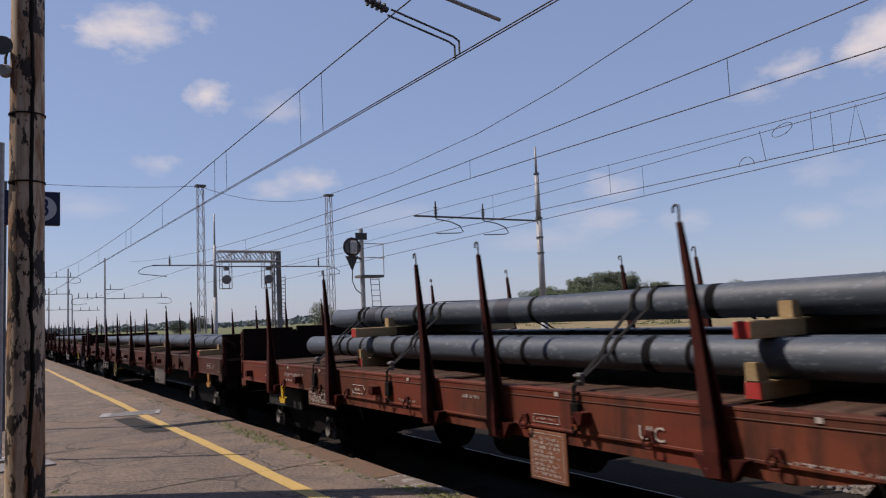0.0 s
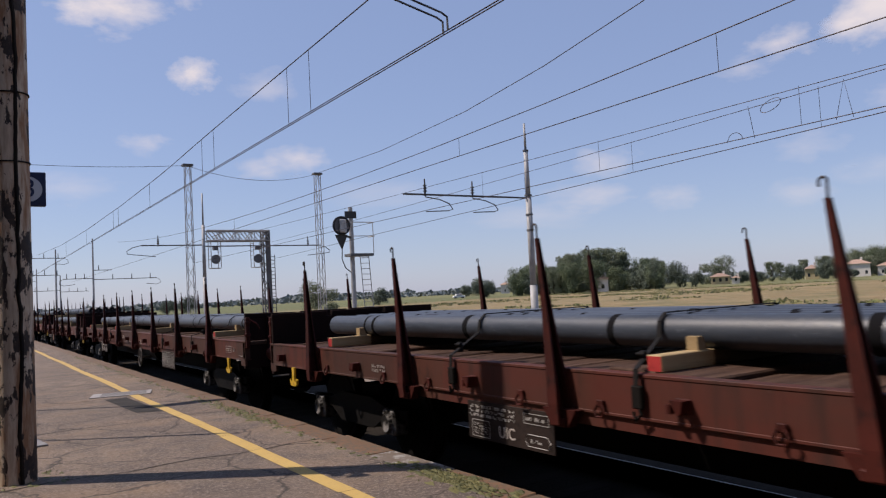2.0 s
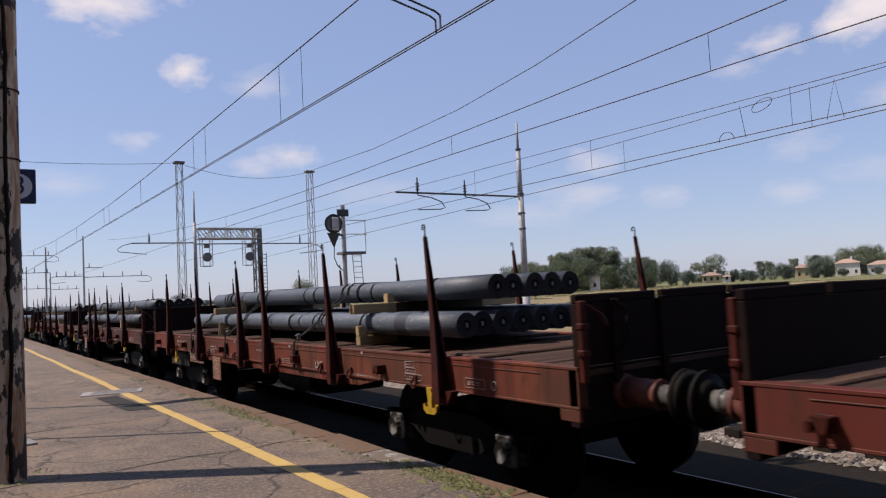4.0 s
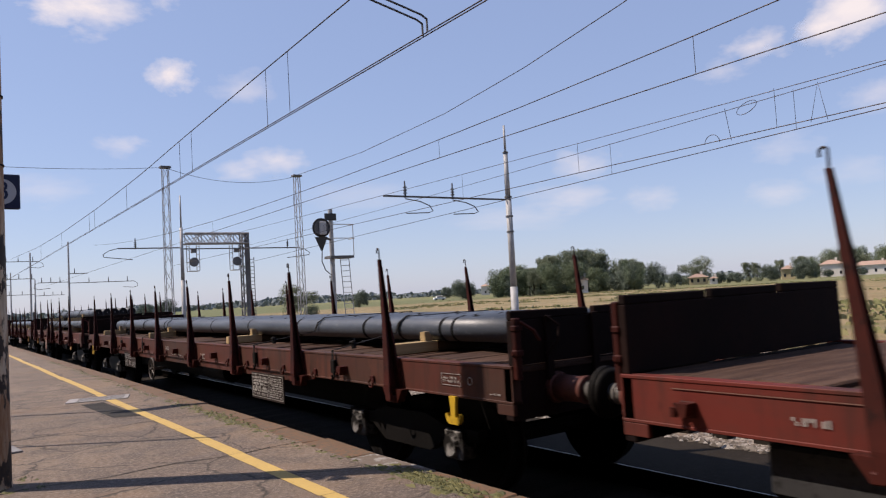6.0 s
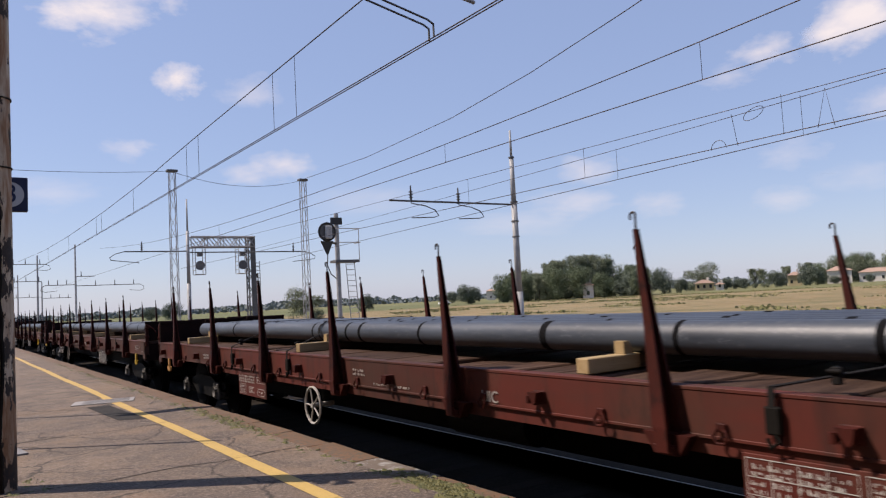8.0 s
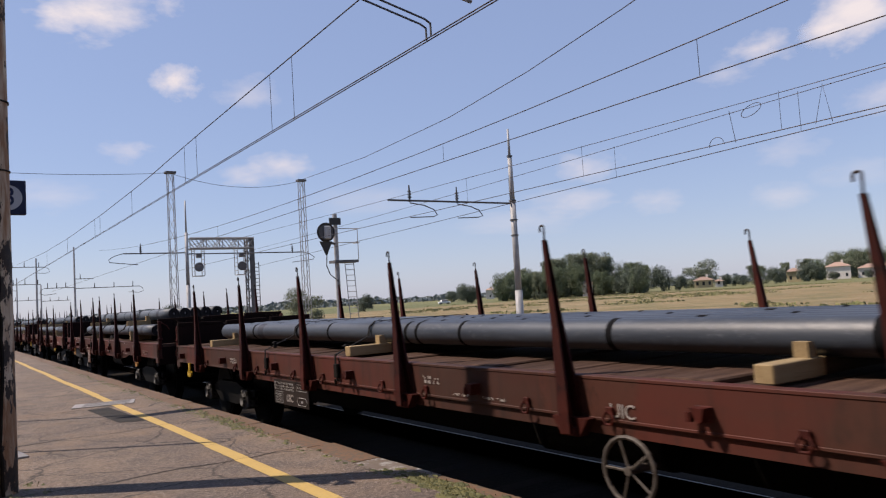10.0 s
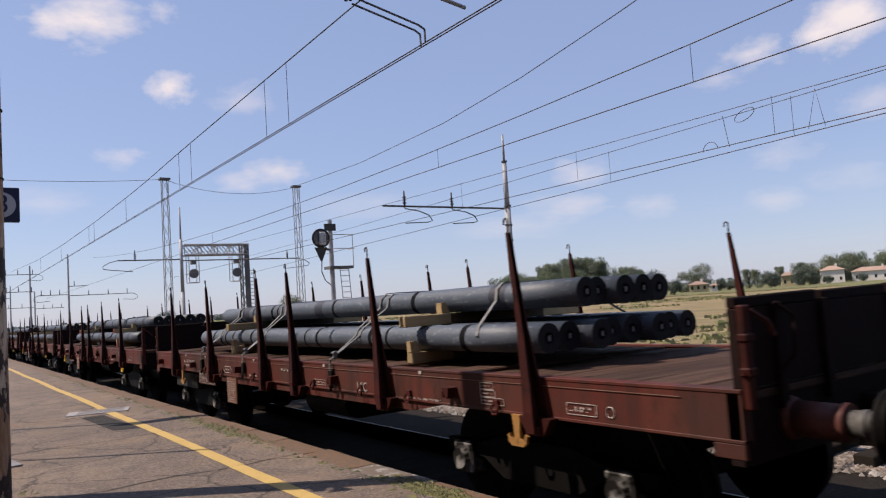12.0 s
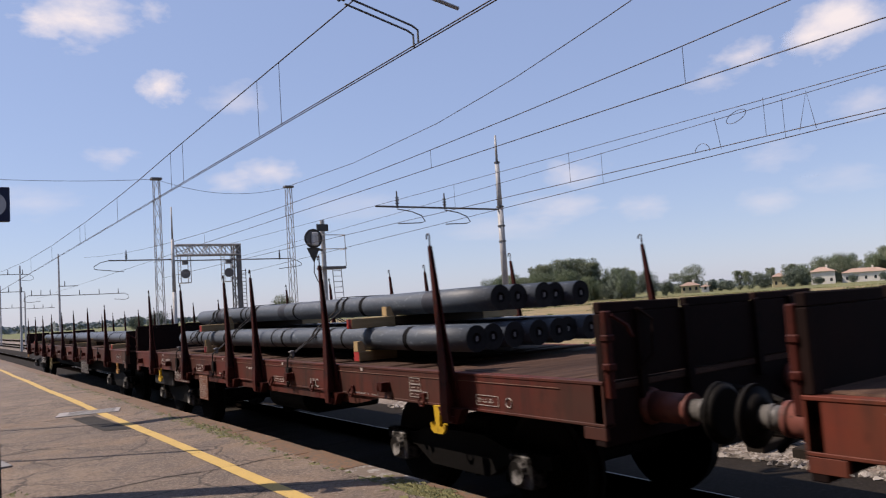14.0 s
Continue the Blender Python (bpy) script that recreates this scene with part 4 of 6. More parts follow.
    for dy, s in ((0.0, 0.0), (0.16, 0.04)):
        tube(bm, [(4.9 + s, 7.14 + dy, 4.53), (4.9 + s, 7.14 + dy, 4.68), (4.82 + s, 7.14 + dy, 4.72), (3.98 + s, 7.14 + dy, 4.9)], 0.014)
    part("arm_tube", bm, M["dark_steel"], t)
    bm = B()
    rod(bm, (3.98, 7.22, 4.92), (3.7, 7.22, 5.0), 0.035, 0.03, 8)
    for k in range(4):
        rod(bm, (3.93 - 0.06 * k, 7.22, 4.935 + 0.016 * k), (3.91 - 0.06 * k, 7.22, 4.94 + 0.016 * k), 0.06, 0.06, 10)
    part("insulator", bm, M["dark_steel"], t)
    bm = B()
    tube(bm, [(3.7, 7.22, 5.0), (3.75, 7.22, 5.2), (4.0, 7.22, 5.35), (5.6, 7.22, 5.1)], 0.025)
    part("support_tube", bm, M["galv"], t)


def station_building():
    """Unseen blocks added behind and left of the camera to cut sky light."""
    t = thing("station_building", "unseen brown brick blocks added to screen off sky light", "station building", kind="structure")
    bm = B()
    box(bm, -16, -5.8, -45, 26, 0.0, 8.4)
    part("wall", bm, M["sky_screen_wall"], t)
    # second added block, out of view, dims the wagon ends facing the camera
    bm = B()
    box(bm, -5.8, 2.4, -30, -3.6, 0.0, 10.5)
    part("rear_wing", bm, M["sky_screen_wall"], t)
    bm = B()
    box(bm, -16.6, -5.5, -45.6, 26.6, 8.4, 8.65, 0.05)
    part("roof", bm, M["roof_tile"], t)
    bm = B()
    box(bm, -0.04, 0.06, -0.6, 0.6, 1.0, 3.0)
    me = mesh_of(bm, "window", M["window_dark"])
    for k in range(14):
        part("window", me, None, t, at=Matrix.Translation((-5.82, -42 + k * 5, 0)))


# ---- distance ----
def tree_kind(seed, h, w, leaf, n, slim=1.0):
    rng = random.Random(seed)
    t = thing("tree", "leafy green broad-crowned tree at the edge of the meadow", "tree", "trees beyond the meadow")
    bm = B()
    rod(bm, (0, 0, -0.3), (0, 0, h * 0.5), h * 0.022, h * 0.012, 7)
    tips = []
    for k in range(9):
        a = rng.uniform(0, 6.283)
        z0 = h * rng.uniform(0.18, 0.45)
        e = (w * 0.4 * math.cos(a) * rng.uniform(0.5, 1), w * 0.4 * math.sin(a) * rng.uniform(0.5, 1), z0 + h * rng.uniform(0.18, 0.42))
        rod(bm, (0, 0, z0), e, h * 0.009, h * 0.004, 5)
        tips.append(Vector(e))
    part("trunk", bm, M["bark"], t)
    lumps = [(tp, rng.uniform(0.16, 0.28) * w) for tp in tips] + [(Vector((rng.uniform(-.3, .3) * w, rng.uniform(-.3, .3) * w, h * rng.uniform(0.35, 0.9))), rng.uniform(0.13, 0.24) * w) for _ in range(10)] + [(Vector((rng.uniform(-.42, .42) * w, rng.uniform(-.42, .42) * w, h * rng.uniform(0.1, 0.4))), rng.uniform(0.15, 0.24) * w) for _ in range(7 if h < 14 else 4)]
    vs, fs = [], []
    for _ in range(n):
        c, r = lumps[rng.randrange(len(lumps))]
        d = Vector((rng.gauss(0, 1), rng.gauss(0, 1), rng.gauss(0, 1) * 0.9)).normalized()
        p = c + d * r * rng.uniform(0.55, 1.08)
        if p.z < 0.1:
            continue
        s = rng.uniform(0.14, 0.32) * slim
        u = Vector((rng.gauss(0, 1), rng.gauss(0, 1), rng.gauss(0, 1))).normalized()
        v = (d + 0.6 * u).cross(u).normalized()
        k = len(vs)
        vs += [tuple(p + u * s), tuple(p + v * s * 0.7), tuple(p - u * s), tuple(p - v * s * 0.7)]
        fs.append((k, k + 1, k + 2, k + 3))
    me = bpy.data.meshes.new("crown")
    me.from_pydata(vs, [], fs)
    me.materials.append(leaf)
    part("crown", me, None, t)
    return t


def far_polar(bearing, dist):
    """A place at a bearing (degrees to the right of the track's direction) and distance."""
    return dist * math.sin(radians(bearing)), dist * math.cos(radians(bearing))


def trees():
    kinds = [tree_kind(1, 12, 9, M["leaf_a"], 7000, 0.82), tree_kind(2, 14, 8, M["leaf_b"], 6400, 0.82), tree_kind(3, 8, 9, M["leaf_c"], 6200, 0.82), tree_kind(4, 10, 11, M["leaf_b"], 6400, 0.82)]
    rng = random.Random(11)
    spots = []
    # dense grove
    for k in range(62):
        spots.append((rng.uniform(38.6, 49.4), rng.uniform(232, 275), rng.choice((0, 0, 1, 2, 2)), rng.uniform(0.55, 0.95)))
    for b in (44.6, 46.0, 46.4):
        spots.append((b, 250, 1, 1.05))
    spots += [(36.0, 245, 2, 0.8), (36.3, 250, 2, 0.7), (34.8, 330, 2, 0.6), (50.77, 245, 2, 0.9), (51.81, 243, 2, 0.55), (53.3, 300, 3, 1.15), (55.0, 290, 2, 0.52), (55.7, 292, 2, 0.45), (56.3, 290, 2, 0.5), (56.98, 300, 1, 0.6),
              (57.56, 296, 1, 0.5), (58.4, 290, 2, 0.78), (60.32, 302, 1, 0.7), (60.45, 296, 2, 0.8), (60.95, 298, 2, 0.88), (61.3, 330, 0, 0.8), (62.0, 308, 2, 0.42), (64.15, 312, 2, 0.38), (66.0, 314, 2, 0.4), (59.0, 330, 1, 0.6)]
    for k in range(16):
        spots.append((rng.uniform(61.5, 70.0), rng.uniform(330, 380), rng.choice((0, 1, 3)), rng.uniform(0.9, 1.2)))
    spots += [(23.6, 115, 3, 0.52), (28.0, 190, 2, 0.55), (14.0, 260, 2, 0.7), (12.6, 280, 2, 0.6)]
    for i, (b, d, k, s) in enumerate(spots):
        x, y = far_polar(b, d)
        m = Matrix.Translation((x, y, -0.95)) @ Matrix.Rotation(rng.uniform(0, 6.28), 4, "Z")
        c = copy_thing(kinds[k], m)
        c.scale = (s, s, s * rng.uniform(0.9, 1.1))
    for k, t in enumerate(kinds):
        x, y = far_polar(40 + k * 2.4, 268)
        t.matrix_basis = Matrix.Translation((x, y, -0.95))


def field_weeds():
    """Low green and straw clumps all over the dry meadow."""
    rng = random.Random(31)
    vs, fs = [], []
    for k in range(6500):
        b = rng.uniform(30, 72)
        d = 30 + 190 * rng.random() ** 0.75
        x, y = far_polar(b, d)
        if x < 24 or noise.noise((x * 0.03, y * 0.03, 2.0)) + 0.6 * noise.noise((x * 0.11, y * 0.11, 7.0)) < 0.2:
            continue
        s = rng.uniform(0.16, 0.44)
        for q in range(7):
            a = rng.uniform(0, 3.1416)
            px, py = x + rng.gauss(0, s), y + rng.gauss(0, s)
            w, h = s * rng.uniform(0.3, 0.7), s * rng.uniform(0.2, 0.65)
            n = len(vs)
            ux, uy = math.cos(a) * w, math.sin(a) * w
            vs += [(px - ux, py - uy, -0.97), (px + ux, py + uy, -0.97), (px + ux * 0.5, py + uy * 0.5, -0.95 + h), (px - ux * 0.6, py - uy * 0.6, -0.95 + h * 0.8)]
            fs.append((n, n + 1, n + 2, n + 3))
    me = bpy.data.meshes.new("meadow_weeds")
    me.from_pydata(vs, [], fs)
    me.materials.append(leaf_material("meadow_weed_leaves", (0.13, 0.15, 0.06), (0.27, 0.245, 0.12)))
    tagged(new("meadow_weeds", me), "low green weed clumps growing in the dry meadow", "weeds", kind="stuff")


def far_woods():
    rng = random.Random(21)
    vs, fs = [], []
    for k in range(17000):
        b = rng.uniform(-12, 80)
        d = rng.uniform(620, 900)
        hmax = 6.0 + 4 * noise.noise((b * 0.35, 1.7, 0)) + 3 * noise.noise((b * 1.3, 5.1, 0))
        x, y = far_polar(b, d)
        z = -1 + max(1.0, hmax) * rng.random() ** 0.8
        s = rng.uniform(0.8, 2.0)
        u = Vector((rng.gauss(0, 1), rng.gauss(0, 1), rng.gauss(0, 1))).normalized()
        v = u.cross(Vector((rng.gauss(0, 1), rng.gauss(0, 1), rng.gauss(0, 1)))).normalized()
        p = Vector((x, y, z))
        n = len(vs)
        vs += [tuple(p + u * s), tuple(p + v * s), tuple(p - u * s), tuple(p - v * s)]
        fs.append((n, n + 1, n + 2, n + 3))
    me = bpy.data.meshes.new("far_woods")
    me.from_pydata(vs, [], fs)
    # greyer, bluer leaves: the haze of distance is mixed into their colour
    me.materials.append(leaf_material("haze_tinted_far_leaves", (0.105, 0.13, 0.135), (0.145, 0.17, 0.17)))
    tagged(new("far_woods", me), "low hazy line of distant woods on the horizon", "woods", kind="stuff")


def house(bearing, dist, w, d, h, roof_h, wall, turn, label, wins):
    x, y = far_polar(bearing, dist)
    t = thing("house", label, "house", "farm houses", at=pose(x, y, -0.95, 0, 0, turn))
    bm = B()
    box(bm, -w / 2, w / 2, -d / 2, d / 2, 0, h)
    part("wall", bm, wall, t)
    bm = B()
    e = 0.6
    b = [bm.verts.new(p) for p in ((-w / 2 - e, -d / 2 - e, h), (w / 2 + e, -d / 2 - e, h), (w / 2 + e, d / 2 + e, h), (-w / 2 - e, d / 2 + e, h))]
    r = [bm.verts.new(p) for p in ((-w / 2 + d * 0.4, 0, h + roof_h), (w / 2 - d * 0.4, 0, h + roof_h))]
    for f in ((b[0], b[1], r[1], r[0]), (b[1], b[2], r[1]), (b[2], b[3], r[0], r[1]), (b[3], b[0], r[0]), (b[3], b[2], b[1], b[0])):
        bm.faces.new(f)
    roof = part("roof", bm, M["roof_tile"], t)
    bm = B()
    box(bm, w * 0.15, w * 0.15 + 0.7, -0.3, 0.4, h + roof_h * 0.5, h + roof_h + 0.8)
    part("chimney", bm, M["stucco_white"], roof)
    for k in range(wins):
        for z in ((1.0, 3.9) if h > 5 else (1.0,)):
            wx = -w / 2 + w * (k + 0.5) / wins
            bm = B()
            box(bm, wx - 0.42, wx + 0.42, -d / 2 - 0.05, -d / 2 + 0.05, z, z + 1.25)
            part("window", bm, M["window_dark"], t)


def houses():
    house(53.55, 289, 6.4, 6, 2.8, 1.3, M["stucco_yellow"], -53, "small yellow farm house with a low tiled roof", 3)
    house(54.6, 286, 2.6, 3, 2.1, 0.7, M["stucco_white"], -53, "low white outbuilding with a tiled roof", 1)
    house(59.55, 310, 4.8, 6, 4.0, 1.5, M["stucco_yellow"], -58, "ochre house with a clay roof among trees", 2)
    house(62.3, 330, 8.4, 8, 5.0, 1.7, M["stucco_white"], -60, "large white farm house with a hipped tile roof", 3)
    house(64.85, 335, 16, 9, 3.8, 1.6, M["stucco_white"], -62, "long white farm wing with a tiled roof", 5)
    house(45.2, 236, 3.2, 4, 4.0, 1.2, M["stucco_white"], -45, "narrow pale house in front of the grove", 1)
    house(37.8, 420, 5, 5, 5.0, 1.2, M["stucco_white"], -38, "small pale building beside the grove", 1)
    x, y = far_polar(34.2, 260)
    t = thing("parked_car", "white car parked on the farm track", "car", at=pose(x, y, -0.95, 0, 0, -20))
    bm = B()
    box(bm, -2.1, 2.1, -0.85, 0.85, 0.3, 0.95, 0.1)
    box(bm, -1.2, 1.3, -0.75, 0.75, 0.95, 1.5, 0.15)
    part("body", bm, M["van_white"], t)
    bm = B()
    box(bm, -1.1, 1.2, -0.78, 0.78, 1.05, 1.4)
    part("windows", bm, M["window_dark"], t)
    for sx in (-1.3, 1.3):
        for sy in (-0.8, 0.8):
            bm = B()
            rod(bm, (sx, sy - 0.1, 0.32), (sx, sy + 0.1, 0.32), 0.32, 0.32, 12)
            part("wheel", bm, M["cast_iron"], t)


def clouds():
    """Fair-weather clouds far behind everything: bearing, elevation, half width, half height, density."""
    for b, e, w, h, a in ((9.8, 21.2, 5.2, 2.6, 1.0), (7.4, 20.4, 3.0, 1.6, 0.9), (14.9, 16.8, 2.5, 2.0, 0.9), (14.6, 22.0, 1.5, 1.2, 0.45), (20.1, 16.0, 3.4, 1.9, 0.35), (11.3, 11.8, 2.4, 1.3, 0.42),
                          (22.4, 10.6, 3.6, 1.7, 0.6), (19.6, 10.0, 3.0, 1.4, 0.45), (6.3, 8.7, 5.0, 1.8, 0.3), (63.6, 16.4, 4.2, 2.8, 1.0), (65.4, 17.4, 4.2, 3.0, 0.95), (58.9, 16.0, 3.0, 1.8, 0.62), (56.5, 14.8, 3.0, 1.2, 0.35), (65.8, 11.5, 3.6, 2.2, 0.36),
                          (60.0, 8.8, 3.8, 1.7, 0.3), (64.0, 6.7, 4.5, 1.7, 0.2), (45.7, 9.2, 3.6, 1.9, 0.48), (44.3, 6.7, 5.0, 1.7, 0.42), (50.7, 6.3, 3.0, 1.6, 0.3), (59.3, 5.7, 3.4, 1.5, 0.3), (28.6, 7.9, 7.0, 1.8, 0.22), (40.0, 5.5, 7, 1.6, 0.25)):
        d = 2600.0
        x, y = far_polar(b, d * math.cos(radians(e)))
        z = d * math.sin(radians(e))
        bm = B()
        bmesh.ops.create_grid(bm, x_segments=1, y_segments=1, size=1.0)
        ob = part("cloud", bm, M["cloud"])
        ob.matrix_basis = look((x, y, z), (0, 0, 0)) @ Matrix.Diagonal((d * radians(w), d * radians(h), 1, 1))
        ob.color = (1, 1, 1, a)
        tagged(ob, "soft white fair-weather cloud", "cloud", "clouds", "structure")


# ---- the goods train; a wagon's own space: y = 0 at its front, x across, z = 0 at rail level ----
SPEED = 20.66
LONG, SHORT = 18.65, 12.8
STAKES = {"long": (1.85, 4.05, 6.25, 8.43, 10.63, 12.8, 14.95, 17.2), "short": (1.8, 3.97, 6.05, 7.08, 9.28, 11.35)}
# front of each wagon along the track at 0 s, its kind
TRAIN = [(-1.02, "short"), (12.9, "long"), (32.70, "long"), (52.47, "long"), (72.37, "short"), (86.43, "short"), (100.5, "short"), (114.46, "short"), (128.34, "long"), (148.26, "short"), (162.16, "long"),
         (182.04, "long"), (202.1, "long"), (222.19, "short"), (236.27, "short"), (250.37, "short"), (264.44, "short"), (278.50, "short"), (292.63, "short"), (306.4, "long")]
MOVERS = []


def moving(ob, s, m=None):
    """Remember a thing that rides on the train: s is its place along the track at 0 s."""
    MOVERS.append((ob, s, m or Matrix.Identity(4)))
    return ob


def stake_meshes(h, mat_):
    bm = B()
    z0, z1 = 0.86, h - 0.12
    lv = []
    for z, w, d, lean in ((z0, 0.04, 0.075, 0.0), (1.0, 0.05, 0.075, 0.0), (1.2, 0.046, 0.056, 0.0), (1.6, 0.031, 0.03, 0.0), (z1, 0.014, 0.014, 0.0)):
        lv.append([bm.verts.new((lean + sx * d, sy * w + (z - 1.0) * 0.12, z)) for sx, sy in ((-1, -1), (-0.62, -1), (-0.62, 0.6), (0.62, 0.6), (0.62, -1), (1, -1), (1, 1), (-1, 1))])
    for a, b in zip(lv, lv[1:]):
        for i in range(8):
            bm.faces.new((a[i], a[(i + 1) % 8], b[(i + 1) % 8], b[i]))
    bm.faces.new(lv[0][::-1])
    bm.faces.new(lv[-1])
    bmesh.ops.recalc_face_normals(bm, faces=bm.faces[:])
    post = mesh_of(bm, "stake", mat_)
    bm = B()
    y = (z1 - 1.0) * 0.12
    tube(bm, [(0, y, z1 - 0.02)] + [(0, p[1], p[2]) for p in arc((0, y + 0.02, z1 + 0.085), 0.021, 190, -10, 8)][::1] + [(0, y + 0.041, z1 + 0.06)], 0.0075, 6)
    hook = mesh_of(bm, "hook", M["hook_steel"])
    bm = B()
    prism(bm, [(-0.17, 0.96), (0.17, 0.96), (0.085, 0.835), (-0.085, 0.835)], -0.02, 0.06)
    box(bm, -0.05, 0.05, -0.075, 0.075, 0.84, 0.9, 0.008)
    bracket = mesh_of(bm, "stake_bracket", mat_)
    return post, hook, bracket


def buffer_meshes():
    bm = B()
    rod(bm, (0, 0, 0), (0, -0.05, 0), 0.128, 0.112, 24)
    rod(bm, (0, -0.05, 0), (0, -0.31, 0), 0.104, 0.098, 24)
    rod(bm, (0, -0.31, 0), (0, -0.345, 0), 0.108, 0.106, 24)
    a = mesh_of(bm, "buffer_case", M["buffer_red"])
    bm = B()
    rod(bm, (0, -0.345, 0), (0, -0.5, 0), 0.072, 0.072, 20)
    rod(bm, (0, -0.42, 0), (0, -0.445, 0), 0.08, 0.08, 20)
    b = mesh_of(bm, "plunger", M["buffer_steel"])
    bm = B()
    rod(bm, (0, -0.5, 0), (0, -0.535, 0), 0.085, 0.176, 28)
    rod(bm, (0, -0.535, 0), (0, -0.565, 0), 0.192, 0.192, 28)
    rod(bm, (0, -0.565, 0), (0, -0.595, 0), 0.188, 0.15, 28)
    c = mesh_of(bm, "buffer_head", M["bogie"])
    for me in (a, b, c):
        me.polygons.foreach_set("use_smooth", [len(f.vertices) == 4 for f in me.polygons])
    return a, b, c


def bogie_meshes():
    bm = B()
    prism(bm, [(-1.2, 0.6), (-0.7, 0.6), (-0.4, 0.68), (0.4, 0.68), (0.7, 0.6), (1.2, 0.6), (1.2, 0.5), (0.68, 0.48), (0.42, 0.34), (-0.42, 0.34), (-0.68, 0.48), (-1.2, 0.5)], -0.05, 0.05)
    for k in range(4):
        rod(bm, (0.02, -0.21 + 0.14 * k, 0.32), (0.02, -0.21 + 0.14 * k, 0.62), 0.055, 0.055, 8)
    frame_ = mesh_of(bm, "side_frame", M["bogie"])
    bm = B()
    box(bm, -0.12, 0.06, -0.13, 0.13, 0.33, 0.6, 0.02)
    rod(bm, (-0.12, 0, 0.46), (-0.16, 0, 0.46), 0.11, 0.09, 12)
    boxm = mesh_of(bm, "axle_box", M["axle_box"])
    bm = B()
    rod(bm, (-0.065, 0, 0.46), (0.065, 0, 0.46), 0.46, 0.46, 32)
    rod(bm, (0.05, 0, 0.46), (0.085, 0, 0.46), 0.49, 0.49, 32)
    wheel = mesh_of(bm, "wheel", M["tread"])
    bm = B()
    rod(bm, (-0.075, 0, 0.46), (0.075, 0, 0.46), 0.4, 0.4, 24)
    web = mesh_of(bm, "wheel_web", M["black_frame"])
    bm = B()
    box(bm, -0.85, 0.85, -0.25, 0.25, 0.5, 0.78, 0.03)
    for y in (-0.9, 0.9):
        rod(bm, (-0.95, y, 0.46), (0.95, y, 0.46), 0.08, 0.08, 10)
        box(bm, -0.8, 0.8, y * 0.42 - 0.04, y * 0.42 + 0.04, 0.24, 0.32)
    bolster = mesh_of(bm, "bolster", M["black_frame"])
    return frame_, boxm, wheel, web, bolster


def letters(text, size):
    cu = bpy.data.curves.new("lettering", "FONT")
    cu.body, cu.size, cu.extrude = text, size, 0.001
    cu.materials.append(M["white_mark"])
    tmp = bpy.data.objects.new("lettering", cu)
    me = bpy.data.meshes.new_from_object(tmp)
    bpy.data.objects.remove(tmp)
    return me


def bars(bm, x, y0, y1, z0, z1, rows, seed, frame_=True, gap=0.35, grid=0):
    """Rows of thin strokes for writing too small to read, on the side face at x (reading from high y to low y)."""
    rng = random.Random(seed)
    if frame_:
        t = 0.004
        lines = [(y0, y1, z0, z0 + t), (y0, y1, z1 - t, z1), (y0, y0 + t, z0, z1), (y1 - t, y1, z0, z1)]
        for k in range(1, grid):
            yk = y0 + (y1 - y0) * k / grid
            lines.append((yk, yk + t, z0 + (z1 - z0) * 0.34, z1))
        if grid:
            lines += [(y0, y1, z0 + (z1 - z0) * f, z0 + (z1 - z0) * f + t) for f in (0.34, 0.66)]
        for a in lines:
            box(bm, x - 0.003, x, *a)
        y0, y1, z0, z1 = y0 + 0.025, y1 - 0.025, z0 + 0.02, z1 - 0.02
    h = (z1 - z0) / rows
    for r in range(rows):
        y = y1
        run = rng.randrange(2, 6)
        while y > y0 + 0.02:
            w = min(rng.choice((0.005, 0.007, 0.009, 0.013)), y - y0)
            zb = z0 + r * h
            lo, hi = rng.choice(((0.12, 0.88), (0.12, 0.88), (0.12, 0.5), (0.5, 0.88), (0.12, 0.75)))
            if rng.random() > 0.1:
                box(bm, x - 0.003, x, y - w, y, zb + h * lo, zb + h * hi * (1 - gap * 0.2))
            run -= 1
            y -= w + (rng.uniform(0.005, 0.008) if run else rng.uniform(0.018, 0.035))
            run = run or rng.randrange(2, 6)


def hexagon(bm, x, y0, y1, z0, z1):
    """Outline of a flat hexagon on the side face at x."""
    zc, e = (z0 + z1) / 2, (z1 - z0) * 0.45
    pts = [(x, y0, zc), (x, y0 + e, z1), (x, y1 - e, z1), (x, y1, zc), (x, y1 - e, z0), (x, y0 + e, z0), (x, y0, zc)]
    tube(bm, pts, 0.0035, 4)


def ring(bm, x, y, z, r):
    tube(bm, [(x, y + r * math.cos(radians(a)), z + r * math.sin(radians(a))) for a in range(0, 361, 20)], 0.004, 4)


def board_mesh(w):
    bm = B()
    box(bm, -1.24, 1.24, 0.004, w - 0.004, -0.055, 0.0, 0.012)
    return mesh_of(bm, "deck_board", M["deck_wood"])


